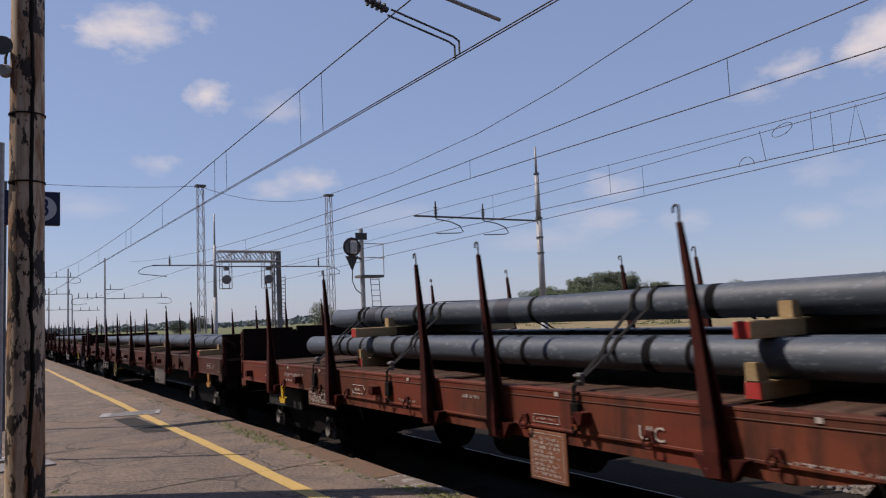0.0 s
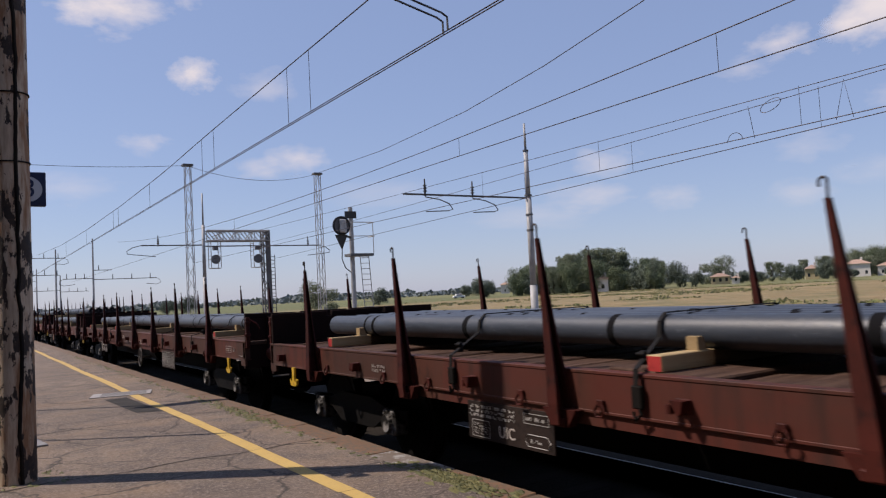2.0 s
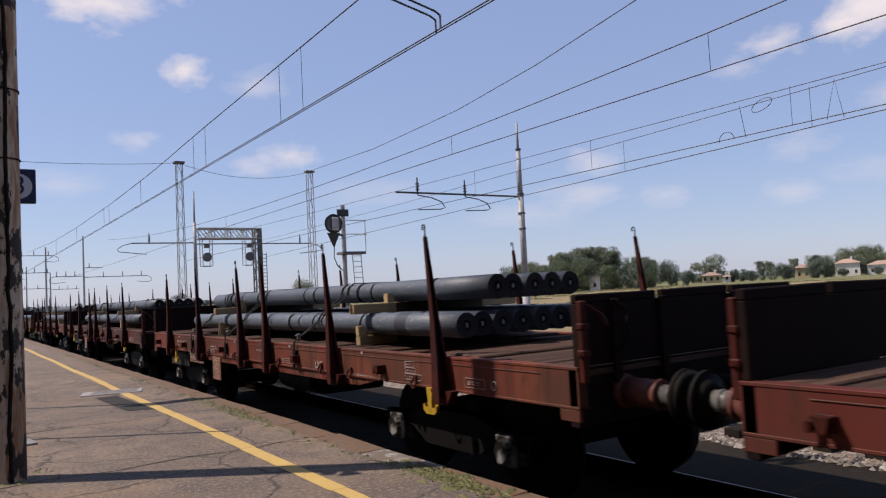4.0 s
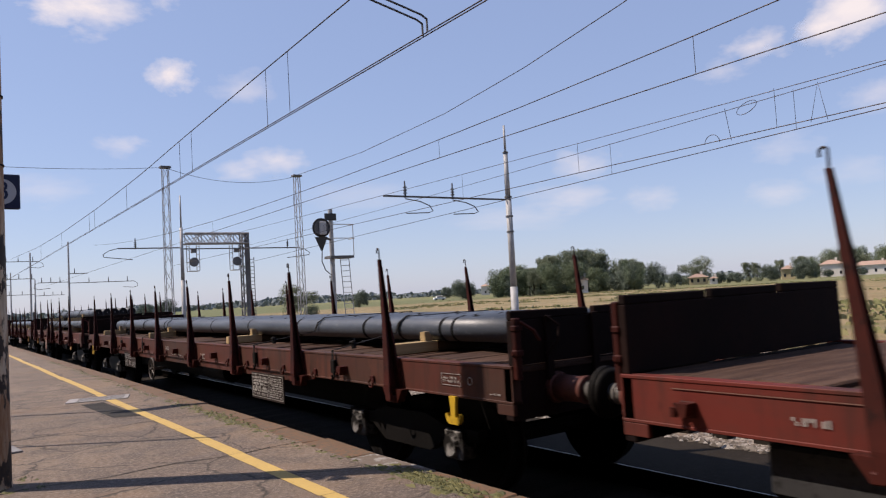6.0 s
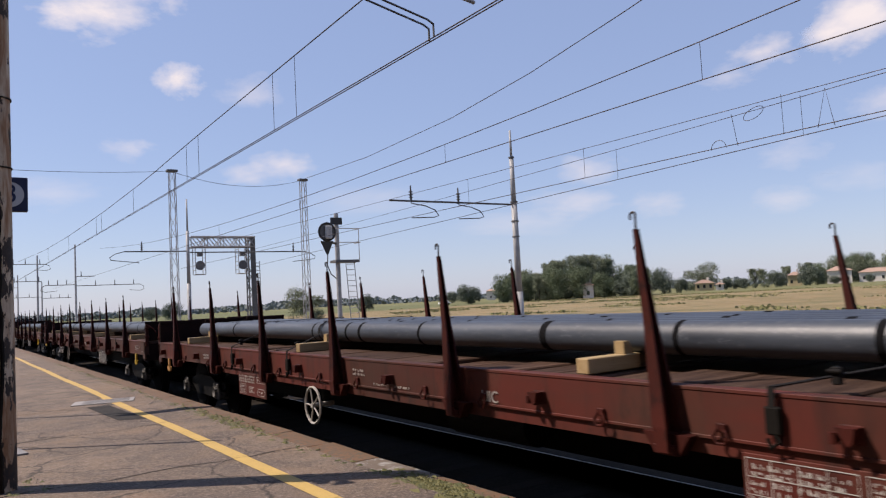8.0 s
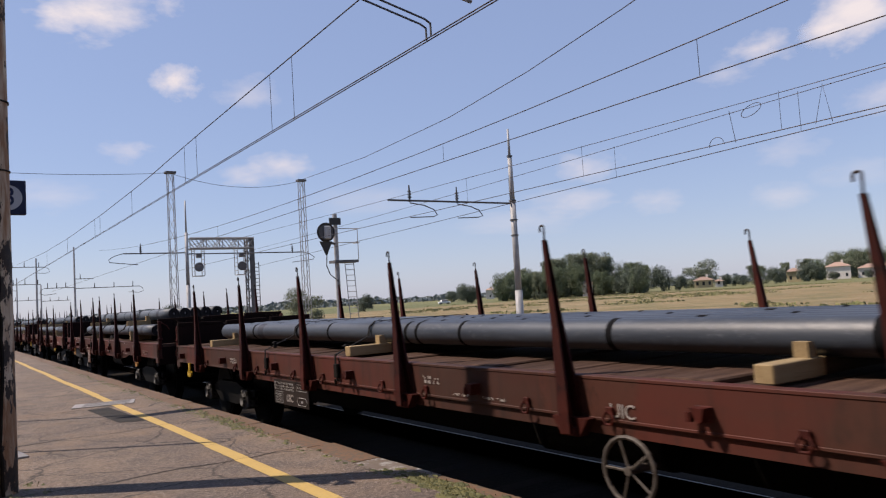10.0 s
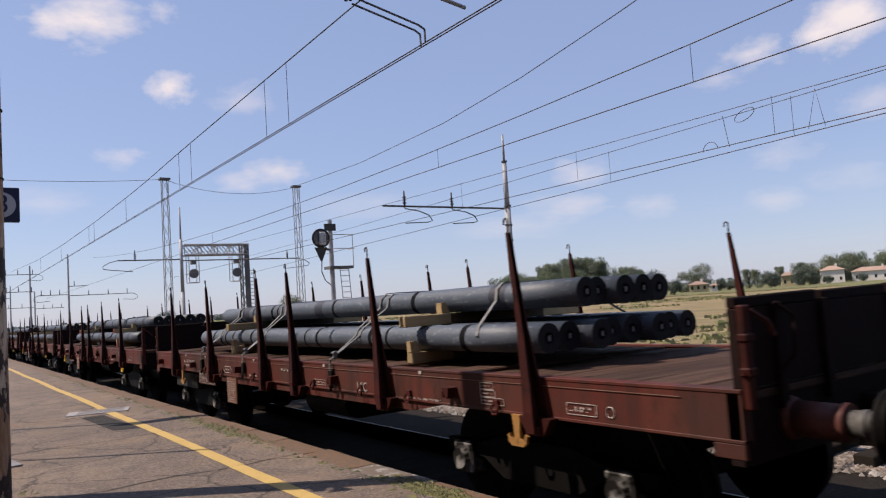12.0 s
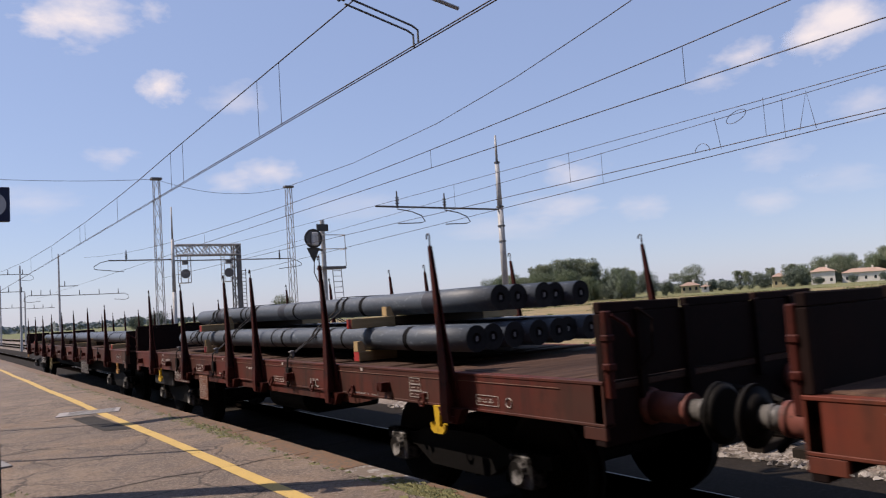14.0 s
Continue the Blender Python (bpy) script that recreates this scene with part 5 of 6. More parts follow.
def build_wagon(kind, seed, tone=0):
    L = LONG if kind == "long" else SHORT
    paint = (M["paint_brown"], M["paint_red"])[tone] if kind == "long" else (M["paint_red"], M["paint_orange"], M["paint_vivid"])[tone]
    deck = 1.225 if kind == "long" else 1.23
    name, lab = "flat_wagon", ("long brown bogie flat wagon with wooden deck and tall stakes" if kind == "long" else ("short oxide-red bogie flat wagon with wooden deck and stakes", "short faded orange-red bogie flat wagon with wooden deck", "short bright red bogie flat wagon with wooden deck and stakes")[tone])
    t = thing(name, lab, "flat wagon", "wagons of the goods train")
    zb, hz = 0.945, 0.0 if kind == "long" else 0.1
    rng = random.Random(seed)
    for s in (-1, 1):
        bm = B()
        xo, xi = s * 1.335, s * 1.25
        box(bm, min(xo, xi) + (0.005 if s < 0 else 0), max(xo, xi) - (0.005 if s > 0 else 0), 0.0, L, zb, deck + 0.01)
        box(bm, min(xo, xo - s * 0.1), max(xo, xo - s * 0.1), 0, L, zb, zb + 0.022, 0.004)
        box(bm, min(xo, xo - s * 0.1), max(xo, xo - s * 0.1), 0, L, deck - 0.012, deck + 0.012, 0.004)
        # deeper middle of the sill
        mid = (3.5, L - 3.5) if kind == "long" else (2.9, L - 2.9)
        prism(bm, [(mid[0], zb), (mid[1], zb), (mid[1] - 0.5, zb - 0.09), (mid[0] + 0.5, zb - 0.09)], s * 1.3 - 0.012, s * 1.3 + 0.012)
        for ya, yb in ((0.0, 0.2), (L - 0.2, L)):
            box(bm, s * 1.315 - 0.018, s * 1.315 + 0.018, ya, yb, zb - 0.085, zb - 0.001, 0.004)
        sill = part("side_sill", bm, paint, t)
        if s < 0:
            bm = B()
            if kind == "long":
                bars(bm, -1.334, 0.66, 0.95, 1.04, 1.14, 2, seed)
                bars(bm, -1.334, 0.1, 0.28, 1.0, 1.02, 1, seed + 1, False)
                ring(bm, -1.334, 0.54, 1.09, 0.03)
                bars(bm, -1.334, 9.93, 10.2, 1.06, 1.14, 2, seed + 2, False)
                bars(bm, -1.334, 9.47, 9.76, 0.985, 1.015, 1, seed + 3, False)
                bars(bm, -1.334, 9.02, 9.32, 0.985, 1.015, 1, seed + 4, False)
                bars(bm, -1.334, 15.3, 15.6, 1.03, 1.12, 2, seed + 5, False)
            else:
                bars(bm, -1.334, 1.08, 1.36, 1.0, 1.08, 2, seed)
                bars(bm, -1.334, 10.18, 10.86, 1.08, 1.15, 1, seed + 2, False, 0.3)
                bars(bm, -1.334, 10.25, 10.82, 1.02, 1.07, 1, seed + 12, False, 0.3)
                bars(bm, -1.334, 11.43, 11.66, 1.04, 1.1, 1, seed + 3, False)
                hexagon(bm, -1.334, 8.38, 8.72, 1.0, 1.09)
                bars(bm, -1.334, 8.46, 8.64, 1.025, 1.065, 1, seed + 5, False)
                bars(bm, -1.334, 5.2, 5.5, 0.99, 1.05, 1, seed + 6, True)
                bars(bm, -1.334, 7.25, 7.62, 0.985, 1.02, 1, seed + 16, False)
                bars(bm, -1.334, 2.9, 3.45, 0.965, 0.99, 1, seed + 19, False)
                bars(bm, -1.334, 6.2, 6.46, 1.1, 1.14, 1, seed + 17, False)
                for k, (ya, yb) in enumerate(((2.17, 2.34), (2.15, 2.34), (2.05, 2.34))):
                    bars(bm, -1.334, ya, yb, 1.115 - 0.058 * k, 1.17 - 0.058 * k, 1, seed + 7 + k)
                ring(bm, -1.334, 0.96, 1.04, 0.035)
                for y in (3.2, 5.2, 7.4, 9.6, 10.7):
                    box(bm, -1.338, -1.335, y, y + 0.04, 1.195, 1.225)
                bl = B()
                box(bl, -1.3375, -1.335, 0.4, L - 0.4, 1.178, 1.183)
                part("chalk_line", bl, M["chalk"], sill, "faint chalk line")
            part("stencil_marking", bm, M["white_mark"], sill, "white stencilled markings")["kind"] = "stuff"
            u = part("lettering", LETTERS["UIC"], None, sill, "white painted letters UIC")
            u.matrix_basis = pose(-1.338, (7.95 if kind == "long" else 4.44), 0.98, 90, 0, -90)
    # lashing rings and pockets on the sill
    st = STAKES[kind]
    for a, b in zip(st, st[1:] + (L - 0.25,)):
        for y, me, z in ((a + 0.34, RING, 0.995), (a + 0.95, SLOT, 1.07), (b - 0.5, RING, 0.995)):
            if b - a > 1.3 or me is SLOT:
                for sx in (-1, 1):
                    part("lashing_ring" if me is RING else "rope_hook", me, None, t, at=Matrix.Translation((sx * 1.336, y + rng.uniform(-0.05, 0.05), z)) @ (Matrix.Identity(4) if sx < 0 else Matrix.Rotation(math.pi, 4, "Z")))
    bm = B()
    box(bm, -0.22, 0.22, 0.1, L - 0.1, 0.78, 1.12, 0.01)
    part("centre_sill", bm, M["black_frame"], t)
    # added beams: they hide sunlit ground and stand in for underside shade
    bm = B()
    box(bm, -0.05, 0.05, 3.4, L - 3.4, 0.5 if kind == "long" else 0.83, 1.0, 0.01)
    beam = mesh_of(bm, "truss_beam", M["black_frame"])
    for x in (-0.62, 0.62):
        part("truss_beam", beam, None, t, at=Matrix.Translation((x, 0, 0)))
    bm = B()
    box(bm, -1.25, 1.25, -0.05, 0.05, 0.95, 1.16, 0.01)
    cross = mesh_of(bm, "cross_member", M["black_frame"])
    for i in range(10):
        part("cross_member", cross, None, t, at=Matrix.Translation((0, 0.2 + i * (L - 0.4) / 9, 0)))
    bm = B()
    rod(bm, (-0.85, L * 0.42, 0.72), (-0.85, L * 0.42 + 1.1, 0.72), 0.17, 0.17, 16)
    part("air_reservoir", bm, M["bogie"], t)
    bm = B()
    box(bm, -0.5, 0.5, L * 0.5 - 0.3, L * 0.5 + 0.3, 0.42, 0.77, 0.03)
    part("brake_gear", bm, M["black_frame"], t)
    n = int(L / 0.42)
    me = BOARD[kind]
    for i in range(n):
        part("deck_board", me, None, t, at=Matrix.Translation((0, i * L / n, deck + rng.uniform(-0.014, 0.02))) @ Matrix.Rotation(rng.uniform(-0.008, 0.008), 4, "Y") @ Matrix.Rotation(rng.uniform(-0.045, 0.045), 4, "X"))
    for y, d in ((0.0, 1), (L, -1)):
        bm = B()
        ya, yb = sorted((y, y + d * 0.06))
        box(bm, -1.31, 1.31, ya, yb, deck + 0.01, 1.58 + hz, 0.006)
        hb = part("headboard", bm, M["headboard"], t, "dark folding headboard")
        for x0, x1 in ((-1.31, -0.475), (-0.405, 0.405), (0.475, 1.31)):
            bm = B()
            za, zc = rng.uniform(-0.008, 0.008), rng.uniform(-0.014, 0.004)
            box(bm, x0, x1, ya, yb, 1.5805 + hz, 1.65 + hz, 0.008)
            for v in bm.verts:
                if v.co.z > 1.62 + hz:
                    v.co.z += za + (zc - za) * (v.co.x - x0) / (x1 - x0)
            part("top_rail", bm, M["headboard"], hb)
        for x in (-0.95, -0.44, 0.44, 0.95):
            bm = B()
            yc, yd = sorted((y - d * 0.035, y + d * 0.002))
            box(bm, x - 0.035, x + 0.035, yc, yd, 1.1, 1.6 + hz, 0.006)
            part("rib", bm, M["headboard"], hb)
        for x in (-1.29, 1.29):
            bm = B()
            yc, yd = sorted((y - d * 0.055, y - d * 0.003))
            box(bm, x - 0.03, x + 0.03, yc, yd, 1.13, 1.6 + hz, 0.008)
            box(bm, x - 0.04, x + 0.04, yc - 0.012, yd, 1.31, 1.36, 0.008)
            box(bm, x - 0.04, x + 0.04, yc - 0.012, yd, 1.5, 1.545, 0.008)
            rod(bm, (x - 0.05, (yc + yd) / 2, 1.335), (x + 0.05, (yc + yd) / 2, 1.335), 0.016, 0.016, 8)
            part("hinge_post", bm, M["stake"], hb, "rust red hinge post")
            bm = B()
            sx = 1 if x < 0 else -1
            tube(bm, [(x + sx * 0.02, y - d * 0.06, 1.57 + hz), (x + sx * 0.12, y - d * 0.1, 1.5 + hz), (x + sx * 0.17, y - d * 0.1, 1.42 + hz)], 0.013)
            part("latch_lever", bm, M["stake"], hb, "rust red latch lever")
        for x in (-1.0, 1.0):
            bm = B()
            tube(bm, [(x, y - d * 0.03, 1.3), (x + 0.08, y - d * 0.09, 1.4), (x + 0.1, y - d * 0.09, 1.52 + hz), (x + 0.02, y - d * 0.03, 1.6 + hz)], 0.013)
            part("handrail", bm, M["headboard"], hb)
        # headstock takes the headboard's colour, darkened for shade
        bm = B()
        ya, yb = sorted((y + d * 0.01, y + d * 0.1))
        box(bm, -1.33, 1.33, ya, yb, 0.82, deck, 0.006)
        part("headstock", bm, M["headboard"], t, "headstock darkened for the shade at the wagon end")
        bm = B()
        rod(bm, (0, y, 1.02), (0, y - d * 0.3, 1.02), 0.06, 0.05, 8)
        tube(bm, [(0, y - d * 0.28, 1.02), (0, y - d * 0.42, 0.98), (0, y - d * 0.48, 0.75), (0.05, y - d * 0.35, 0.62)], 0.03)
        part("coupling", bm, M["black_frame"], t)
        bm = B()
        tube(bm, [(0.5, y, 0.85), (0.52, y - d * 0.3, 0.6), (0.45, y - d * 0.5, 0.62), (0.4, y - d * 0.55, 0.75)], 0.025)
        part("brake_hose", bm, M["black_frame"], t)
        for x in (-0.875, 0.875):
            m = Matrix.Translation((x, y, 1.03)) @ (Matrix.Identity(4) if d > 0 else Matrix.Rotation(math.pi, 4, "Z"))
            b = part("buffer", BUF[0], None, t, at=m)
            part("plunger", BUF[1], None, b, "bright steel plunger")
            part("buffer_head", BUF[2], None, b, "near-black buffer head")
    post, hook, bracket = STAKE[kind]
    for y in STAKES[kind]:
        for s in (-1, 1):
            m = Matrix.Translation((s * 1.395, y - 0.18, 0)) @ Matrix.Rotation(0 if s < 0 else math.pi, 4, "Z") @ Matrix.Rotation(radians(rng.uniform(-0.5, 0.5)), 4, "X")
            if s > 0:
                m = Matrix.Translation((1.395, y + (0.03 if kind == "long" else -0.13), 0)) @ Matrix.Diagonal((-1, 1, 1, 1)) @ Matrix.Rotation(radians(rng.uniform(-0.6, 0.6)), 4, "X")
            p = part("stake", post, None, t, at=m)
            part("hook", hook, None, p, "curled steel hook")
            part("stake_bracket", bracket, None, p)
    for y in (2.05, L - 2.05):
        bg = part("bogie", BOG[4], None, t, at=Matrix.Translation((0, y, 0)))
        for s in (-1, 1):
            part("side_frame", BOG[0], None, bg, at=Matrix.Translation((s * 1.0, 0, 0)) if s < 0 else Matrix.Translation((1.0, 0, 0)) @ Matrix.Diagonal((-1, 1, 1, 1)))
            for yy in (-0.9, 0.9):
                fl = Matrix.Translation((s * 1.0, yy, 0)) @ (Matrix.Identity(4) if s < 0 else Matrix.Diagonal((-1, 1, 1, 1)))
                part("axle_box", BOG[1], None, bg, at=fl)
                fl = Matrix.Translation((s * 0.75, yy, 0)) @ (Matrix.Identity(4) if s < 0 else Matrix.Diagonal((-1, 1, 1, 1)))
                part("wheel", BOG[2], None, bg, "worn steel wheel", at=fl)
                part("wheel_web", BOG[3], None, bg, at=fl)
    # brackets, panels and handwheel on the near side
    for y in ((0.76, 17.75) if kind == "long" else (1.88, 10.88)):
        bm = B()
        outline = [(0.048, 0.955), (0.034, 0.86), (0.03, 0.785), (0.06, 0.772), (0.082, 0.79), (0.088, 0.815), (0.112, 0.8), (0.1, 0.75), (0.065, 0.722)]
        prism(bm, [(y + a, z) for a, z in outline] + [(y - a, z) for a, z in reversed(outline)], -1.368, -1.34)
        part("rope_bracket", bm, M["orange"] if seed in (1, 9, 10) else M["yellow"], t, "yellow painted rope hauling bracket")
    if kind == "long":
        plate = paint if tone else M["panel_dark"]
        panels = ((4.5, 5.62, 0.55, 0.9, plate), (12.78, 13.87, 0.59, 0.9, plate))
    else:
        pa = {0: 5.15, 14: 7.12}.get(seed, 8.2)
        panels = ((pa, pa + 0.42, 0.56, 0.93, M["panel_rust"]), (9.15, 10.02, 0.77, 1.0, paint))
    for a, b, z0, z1, pm in panels:
        bm = B()
        box(bm, -1.33, -1.315, a, b, z0, z1, 0.003)
        p = part("inscription_panel", bm, pm, t, "hanging inscription panel")
        bm = B()
        if kind == "long" and b - a > 1:
            if a < 6:
                bars(bm, -1.331, a + 0.5, b - 0.02, z0 + 0.03, z1 - 0.02, 6, seed + 8, True, 0.6, 4)
                bars(bm, -1.331, a + 0.02, a + 0.46, z0 + 0.03, z1 - 0.02, 9, seed + 9, True, 0.6)
            else:
                bars(bm, -1.331, a + 0.42, b - 0.03, z1 - 0.13, z1 - 0.02, 3, seed + 8, False, 0.5)
                bars(bm, -1.331, b - 0.3, b - 0.06, z0 + 0.02, z1 - 0.15, 5, seed + 9, True, 0.6)
                bars(bm, -1.331, a + 0.05, a + 0.34, z1 - 0.11, z1 - 0.03, 1, seed + 10)
                hexagon(bm, -1.331, a + 0.04, a + 0.34, z0 + 0.03, z0 + 0.12)
                bars(bm, -1.331, a + 0.11, a + 0.27, z0 + 0.055, z0 + 0.095, 1, seed + 11, False)
                lt = part("lettering", LETTERS["UIC"], None, p, "white painted letters UIC")
                lt.matrix_basis = pose(-1.333, b - 0.42, z0 + 0.05, 90, 0, -90)
        else:
            bars(bm, -1.331, a + 0.03, b - 0.03, z0 + 0.02, z1 - 0.02, 3 if b - a > 0.6 else 9, seed + 8, True, 0.5, 4 if b - a > 0.6 else 0)
        part("stencil_marking", bm, M["panel_text"] if kind == "long" else M["white_mark"], p, "white stencilled table")["kind"] = "stuff"
    if kind == "long" and seed != 2:
        y = 7.8 if seed % 3 == 0 else 11.2
        bm = B()
        pts = arc((-1.36, y, 0.66), 0.21, 0, 360, 20)
        tube(bm, pts, 0.016, 6)
        for a in (0, 72, 144, 216, 288):
            rod(bm, (-1.36, y, 0.66), (-1.36, y + 0.21 * math.cos(radians(a)), 0.66 + 0.21 * math.sin(radians(a))), 0.01, 0.01, 5)
        rod(bm, (-1.38, y, 0.66), (-1.1, y, 0.66), 0.03, 0.03, 8)
        part("brake_handwheel", bm, M["handwheel" if seed == 1 else "handwheel_pale" if seed == 10 else "handwheel_grey"], t, "spoked brake handwheel")
    elif kind == "short":
        bm = B()
        box(bm, -1.2, -0.9, 10.6, 11.9, 0.62, 0.9, 0.02)
        part("equipment_box", bm, M["dark_box"], t, "dull grey equipment box")
    return t


def pipe_mesh(length, seed, skin):
    rng = random.Random(seed)
    r = 0.122
    bm = B()
    nseg, ny = 20, 10
    rings = [[bm.verts.new((r * math.cos(6.2832 * i / nseg), length * j / ny, r * math.sin(6.2832 * i / nseg))) for i in range(nseg)] for j in range(ny + 1)]
    for a, b in zip(rings, rings[1:]):
        for i in range(nseg):
            bm.faces.new((a[i], b[i], b[(i + 1) % nseg], a[(i + 1) % nseg]))
    # wall thickness and recessed plug at both ends
    for ring, y, d in ((rings[0], 0.0, 1), (rings[-1], length, -1)):
        inner = [bm.verts.new((0.05 * math.cos(6.2832 * i / nseg), y, 0.05 * math.sin(6.2832 * i / nseg))) for i in range(nseg)]
        deep = [bm.verts.new((0.05 * math.cos(6.2832 * i / nseg), y + d * 0.05, 0.05 * math.sin(6.2832 * i / nseg))) for i in range(nseg)]
        for i in range(nseg):
            j = (i + 1) % nseg
            bm.faces.new((ring[i], ring[j], inner[j], inner[i])).material_index = 1
            bm.faces.new((inner[i], inner[j], deep[j], deep[i])).material_index = 1
        bm.faces.new(deep).material_index = 1
        sq = [bm.verts.new((sx * 0.014, y - d * 0.004, sz * 0.022)) for sx, sz in ((-1, -1), (1, -1), (1, 1), (-1, 1))]
        bm.faces.new(sq).material_index = 3
    bmesh.ops.recalc_face_normals(bm, faces=bm.faces[:])
    # dark varnish bands
    y = rng.uniform(0.7, 1.2)
    while y < length - 0.5:
        w = rng.choice((0.045, 0.05, 0.05, 0.06, 0.06, 0.07, 0.08, 0.08, 0.24))
        a = [bm.verts.new(((r + 0.0015) * math.cos(6.2832 * i / nseg), y, (r + 0.0015) * math.sin(6.2832 * i / nseg))) for i in range(nseg)]
        b = [bm.verts.new(((r + 0.0015) * math.cos(6.2832 * i / nseg), y + w, (r + 0.0015) * math.sin(6.2832 * i / nseg))) for i in range(nseg)]
        for i in range(nseg):
            bm.faces.new((a[i], b[i], b[(i + 1) % nseg], a[(i + 1) % nseg])).material_index = 4 if w > 0.1 else 2
        y += w + rng.choice((0.16, 0.3, 0.75, 1.3, 1.9))
    me = mesh_of(bm, "pipe", [skin, M["pipe_end"], M["pipe_band"], M["pipe_cap"], M["pipe_varnish"]])
    me.polygons.foreach_set("use_smooth", [len(p.vertices) == 4 and abs(p.normal.y) < 0.3 for p in me.polygons])
    return me


def load(kind, s, seed):
    """Pipes, timbers and straps lying on the wagon whose front is at s."""
    rng = random.Random(seed * 7 + 1)
    deck = 1.24 if kind == "long" else 1.25
    zt = deck + (0.095 if kind == "long" else 0.11)
    lower = zt + 0.122
    def lay(name, me, x, y, z, label, category, group):
        ob = new(name, me)
        tagged(ob, label, category, group)
        moving(ob, s, Matrix.Translation((x, y, z)))
        return ob
    y0 = 0.45 if kind == "long" else 1.95
    count = 6 if kind == "long" else 8
    for k in range(count):
        lay("steel_pipe", PIPE[kind][(k + seed) % 3], (k - (count - 1) / 2) * 0.252, y0 + rng.uniform(-0.07, 0.07), lower, "blue-black steel pipe lying on timbers on the wagon" if kind == "long" else "dusty grey steel pipe lying on timbers on the wagon", "pipe", "pipe load")
    ties = (1.97, 6.9, 11.89, 16.87) if kind == "long" else (3.75, 8.97)
    for y in ties:
        red = seed in (0, 1, 2, 3, 16, 17, 18, 19)
        lay("timber", TIMBER[red, 1.23 if kind == "long" else 1.1], 0, y, deck, "red-ended pine timber under the pipes" if red else "pale pine timber under the pipes", "timber", "load timbers")
        for x, w in (((-0.8, 0), (0.8, 1)) if kind == "long" else ((-1.055, 0), (1.055, 1))):
            lay("wedge", WEDGE[w], x, y, zt, "small pale pine wedge nailed to the timber", "wedge", "load wedges")
    if kind == "short":
        zu = lower + 0.122
        for y in ties:
            lay("timber", TIMBER[seed in (0, 16, 18), 1.17], 0, y, zu, "red-ended pine timber between the pipe layers" if seed in (0, 16, 18) else "pale pine timber between the pipe layers", "timber", "load timbers")
            for x, w in ((-0.675, 0), (0.675, 1)):
                lay("wedge", WEDGE[w], x, y, zu + 0.11, "small pale pine wedge nailed to the timber", "wedge", "load wedges")
        for k in range(5):
            lay("steel_pipe", PIPE[kind][(k + seed + 1) % 3], (k - 2) * 0.25, y0 + rng.uniform(-0.08, 0.08), zu + 0.11 + 0.122, "dusty grey steel pipe in the upper layer of the load", "pipe", "pipe load")
    lash = ((5.4, -0.8), (3.0, -0.45), (11.93, 0.32), (14.05, 0.4)) if kind == "long" else ((5.0, 0.1), (7.8, 0.31), (9.75, 0.22)) + (((2.65, 0.3),) if seed in (7, 15, 17) else ())
    for y, lean in lash:
        st = thing("lashing_strap", ("pale grey lashing strap tied over the pipes with a ratchet" if seed in (7, 15) else "dark lashing strap tied over the pipes with a ratchet"), "strap", "load straps")
        bm = B()
        top = lower + 0.135 if kind == "long" else lower + 0.122 * 2 + 0.11 + 0.135
        xt = 0.74 if kind == "long" else 0.6
        under = kind == "short" and y < 3
        for strand in ((0.0, 0.17) if kind == "short" and not under else (0.0,)):
            half = [(-0.6, y + 0.05, lower - 0.116), (-0.92, y + 0.05, lower - 0.116)] if under else [(-1.37, y, 1.12), (-1.36, y, deck + 0.03)]
            if kind == "short":
                half += [(-1.012, y + lean * 0.4 - strand * 0.5, lower + 0.03), (-0.955, y + lean * 0.5 - strand * 0.6, lower + 0.112)]
            half += [(-xt - 0.05, y + lean * 0.9 - strand, top - 0.17), (-xt - 0.015, y + lean * 0.95 - strand, top - 0.06), (-xt + 0.07, y + lean - strand, top)]
            pts = half + [(-a, b, c) for a, b, c in reversed(half)]
            for a, b in zip(pts, pts[1:]):
                a, b = Vector(a), Vector(b)
                w = Vector((0, 0.019, 0))
                d = (b - a).normalized()
                n = d.cross(Vector((0, 1, 0))).normalized() * 0.004
                v = [bm.verts.new(p + q + r_) for p in (a, b) for q in (-w, w) for r_ in (-n, n)]
                for f in ((0, 1, 3, 2), (4, 6, 7, 5), (0, 4, 5, 1), (2, 3, 7, 6), (0, 2, 6, 4), (1, 5, 7, 3)):
                    bm.faces.new([v[i] for i in f])
        part("webbing", bm, M["strap_grey"] if seed in (7, 15) else M["chain"], st)
        if not under:
            bm = B()
            c = Vector(pts[1]).lerp(Vector(pts[2]), 0.35 if kind == "long" else 0.2)
            box(bm, c.x - 0.03, c.x + 0.01, c.y - 0.024, c.y + 0.024, c.z - 0.045, c.z + 0.045, 0.006)
            rod(bm, (c.x - 0.035, c.y - 0.036, c.z + 0.025), (c.x - 0.035, c.y + 0.036, c.z + 0.025), 0.011, 0.011, 8)
            part("ratchet", bm, M["chain"] if kind == "long" else M["ratchet"], st, "oily black tensioner" if kind == "long" else "bright zinc ratchet")
            bm = B()
            box(bm, -1.375, -1.34, y - 0.045, y + 0.045, 1.02, 1.17, 0.01)
            tube(bm, [(-1.36, y, 1.05), (-1.365, y - 0.03, 0.99), (-1.365, y + 0.02, 0.95), (-1.36, y + 0.04, 1.0)], 0.012)
            part("tie_block", bm, M["black_frame"], st)
        moving(st, s)


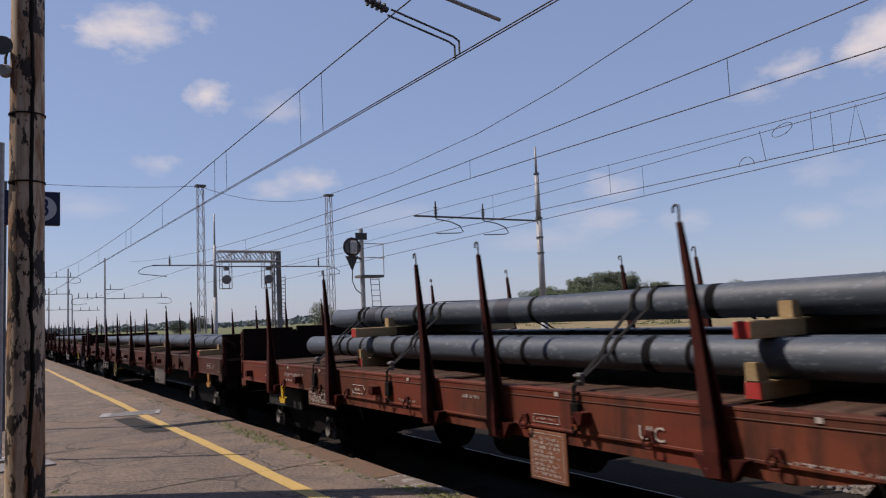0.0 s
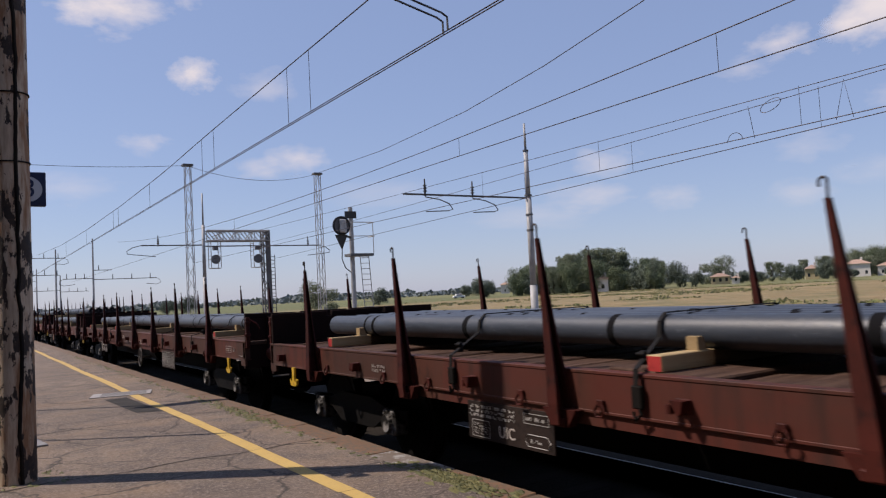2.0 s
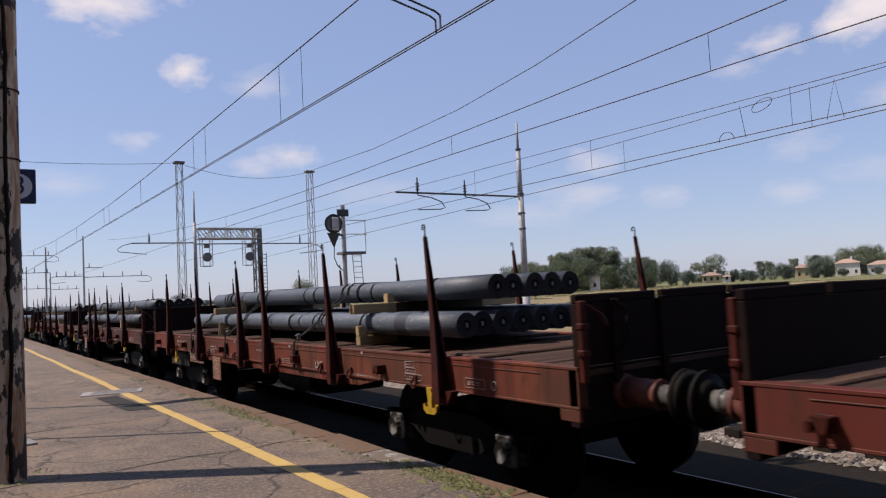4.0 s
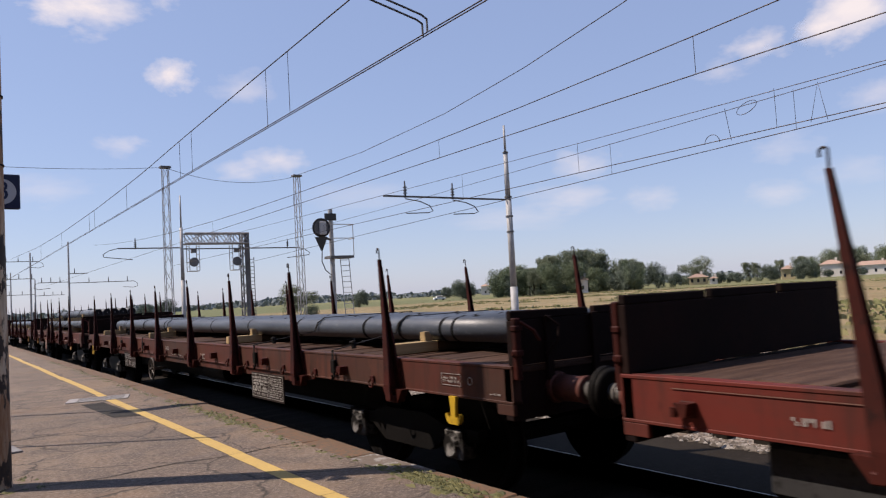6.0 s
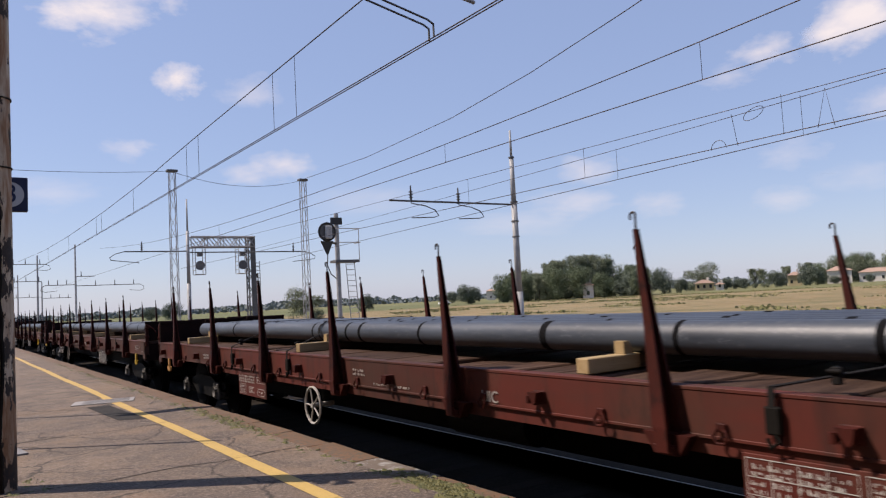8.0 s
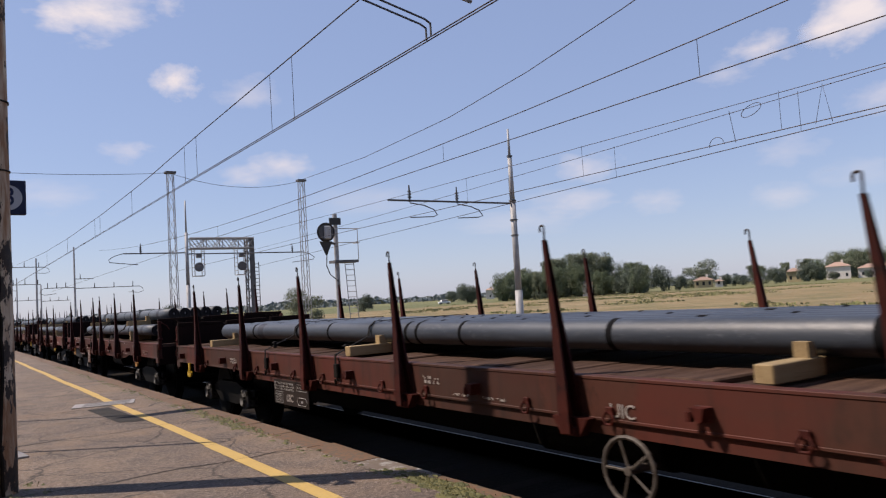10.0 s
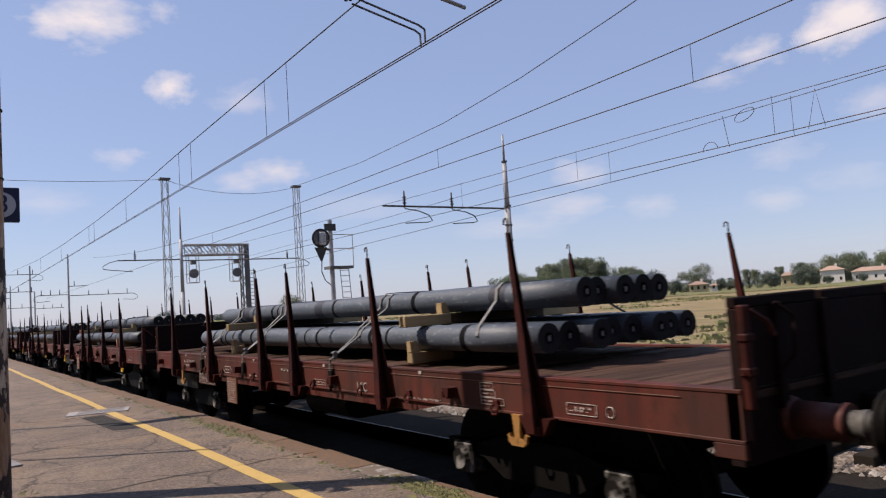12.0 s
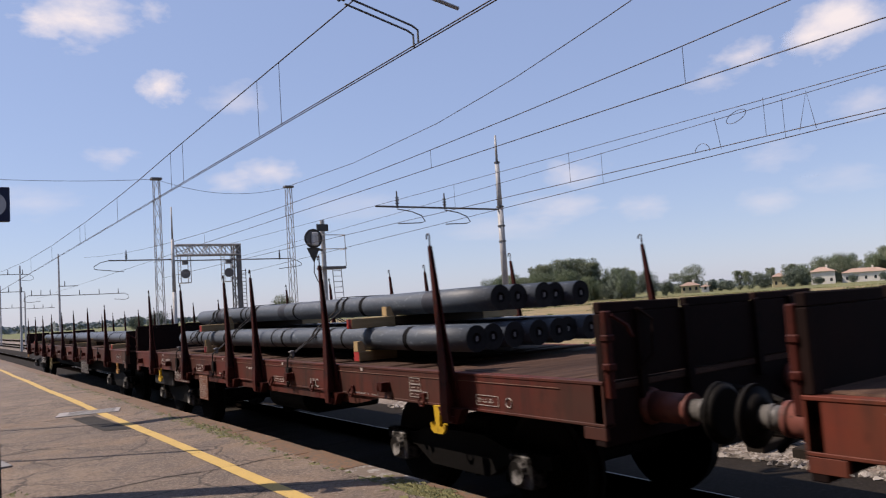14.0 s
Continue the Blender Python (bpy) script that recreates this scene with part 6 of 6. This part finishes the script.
def prepare():
    global RING, SLOT, BUF, BOG, STAKE, BOARD, PIPE, TIMBER, WEDGE, LETTERS
    bm = B()
    box(bm, -0.02, 0.004, -0.03, 0.03, 0.0, 0.05, 0.005)
    tube(bm, [(-0.018, -0.022, 0.02), (-0.03, -0.045, -0.02), (-0.032, -0.028, -0.058), (-0.032, 0.02, -0.062), (-0.03, 0.045, -0.025), (-0.018, 0.022, 0.02)], 0.01, 6)
    RING = mesh_of(bm, "lashing_ring", M["stake"])
    bm = B()
    box(bm, -0.014, 0.003, -0.05, 0.06, -0.05, 0.045, 0.005)
    prism(bm, [(-0.045, 0.04), (0.05, 0.04), (0.03, 0.005), (-0.005, -0.05), (-0.03, -0.03)], -0.085, -0.012)
    rod(bm, (-0.05, 0.075, -0.045), (-0.05, 0.075, 0.01), 0.026, 0.022, 8)
    box(bm, -0.05, -0.005, 0.05, 0.085, -0.035, 0.0, 0.005)
    SLOT = mesh_of(bm, "rope_hook", M["stake"])
    BUF, BOG = buffer_meshes(), bogie_meshes()
    STAKE = {"long": stake_meshes(2.30, M["stake"]), "short": stake_meshes(2.43, M["stake"])}
    BOARD = {"long": board_mesh(LONG / int(LONG / 0.42)), "short": board_mesh(SHORT / int(SHORT / 0.42))}
    PIPE = {"long": [pipe_mesh(17.4, k, M["pipe"]) for k in range(3)], "short": [pipe_mesh(8.95, 10 + k, M["pipe_grey"]) for k in range(3)]}
    TIMBER = {}
    for red in (False, True):
        for half in (1.23, 1.17, 1.1):
            bm = B()
            inner = 0.7 if half > 1.2 else 0.62
            box(bm, -half, -inner, -0.06, 0.06, 0.0, 0.108, 0.006)
            box(bm, inner, half, -0.06, 0.06, 0.0, 0.108, 0.006)
            for f in bm.faces:
                if red and abs(f.normal.x) > 0.9 and abs(f.calc_center_median().x) > half - 0.01:
                    f.material_index = 1
            # middle length is darker, in place of the shade under the pipes
            box(bm, -inner + 0.002, inner - 0.002, -0.057, 0.057, 0.0, 0.107, 0.006)
            for f in bm.faces:
                if abs(f.calc_center_median().x) < inner - 0.001:
                    f.material_index = 2
            TIMBER[red, half] = mesh_of(bm, "timber", [M["pine"], M["timber_red"], M["shaded_timber"]])
    WEDGE = []
    for d in (-1, 1):
        bm = B()
        prism(bm, [(-0.045, 0.0), (0.045, 0.0), (0.045, 0.105), (-0.045, 0.105)], -0.05, 0.05)
        for v in bm.verts:
            if v.co.z > 0.05:
                v.co.x = v.co.x * 0.6 - 0.02 * -d
        WEDGE.append(mesh_of(bm, "wedge", M["pine"]))
    LETTERS = {"UIC": letters("UIC", 0.13)}


def goods_train():
    prepare()
    proto = {}
    for i, (s, kind) in enumerate(TRAIN):
        tone = 1 if i in (0, 5, 10, 14, 17) else 2 if i in (7, 16) else 0
        key = (kind, tone, (9 if i == 2 else i % 3) if kind == "long" else i if i in (0, 14) else i % 2)
        if key not in proto:
            proto[key] = build_wagon(kind, i, tone)
            w = proto[key]
        else:
            w = copy_thing(proto[key], Matrix.Identity(4))
        moving(w, s)
        load(kind, s, i)


# ---- build ----
ground()
track(XC, -40, 200, "track_1", 80)
track(9.75, -40, 300, "track_2", 50)
track(15.0, -40, 300, "track_3", 50)
platform()
column()
station_building()
platform_sign()
masts()
signals()
overhead()
trees()
far_woods()
field_weeds()
houses()
clouds()
goods_train()
ballast_stones()
weeds()


def motions():
    for ob, s, m in MOVERS:
        walk(ob, [(t, Matrix.Translation((XC, s - SPEED * t, RAIL)) @ m) for t in (0.0, 7.0, 14.0)])


motions()
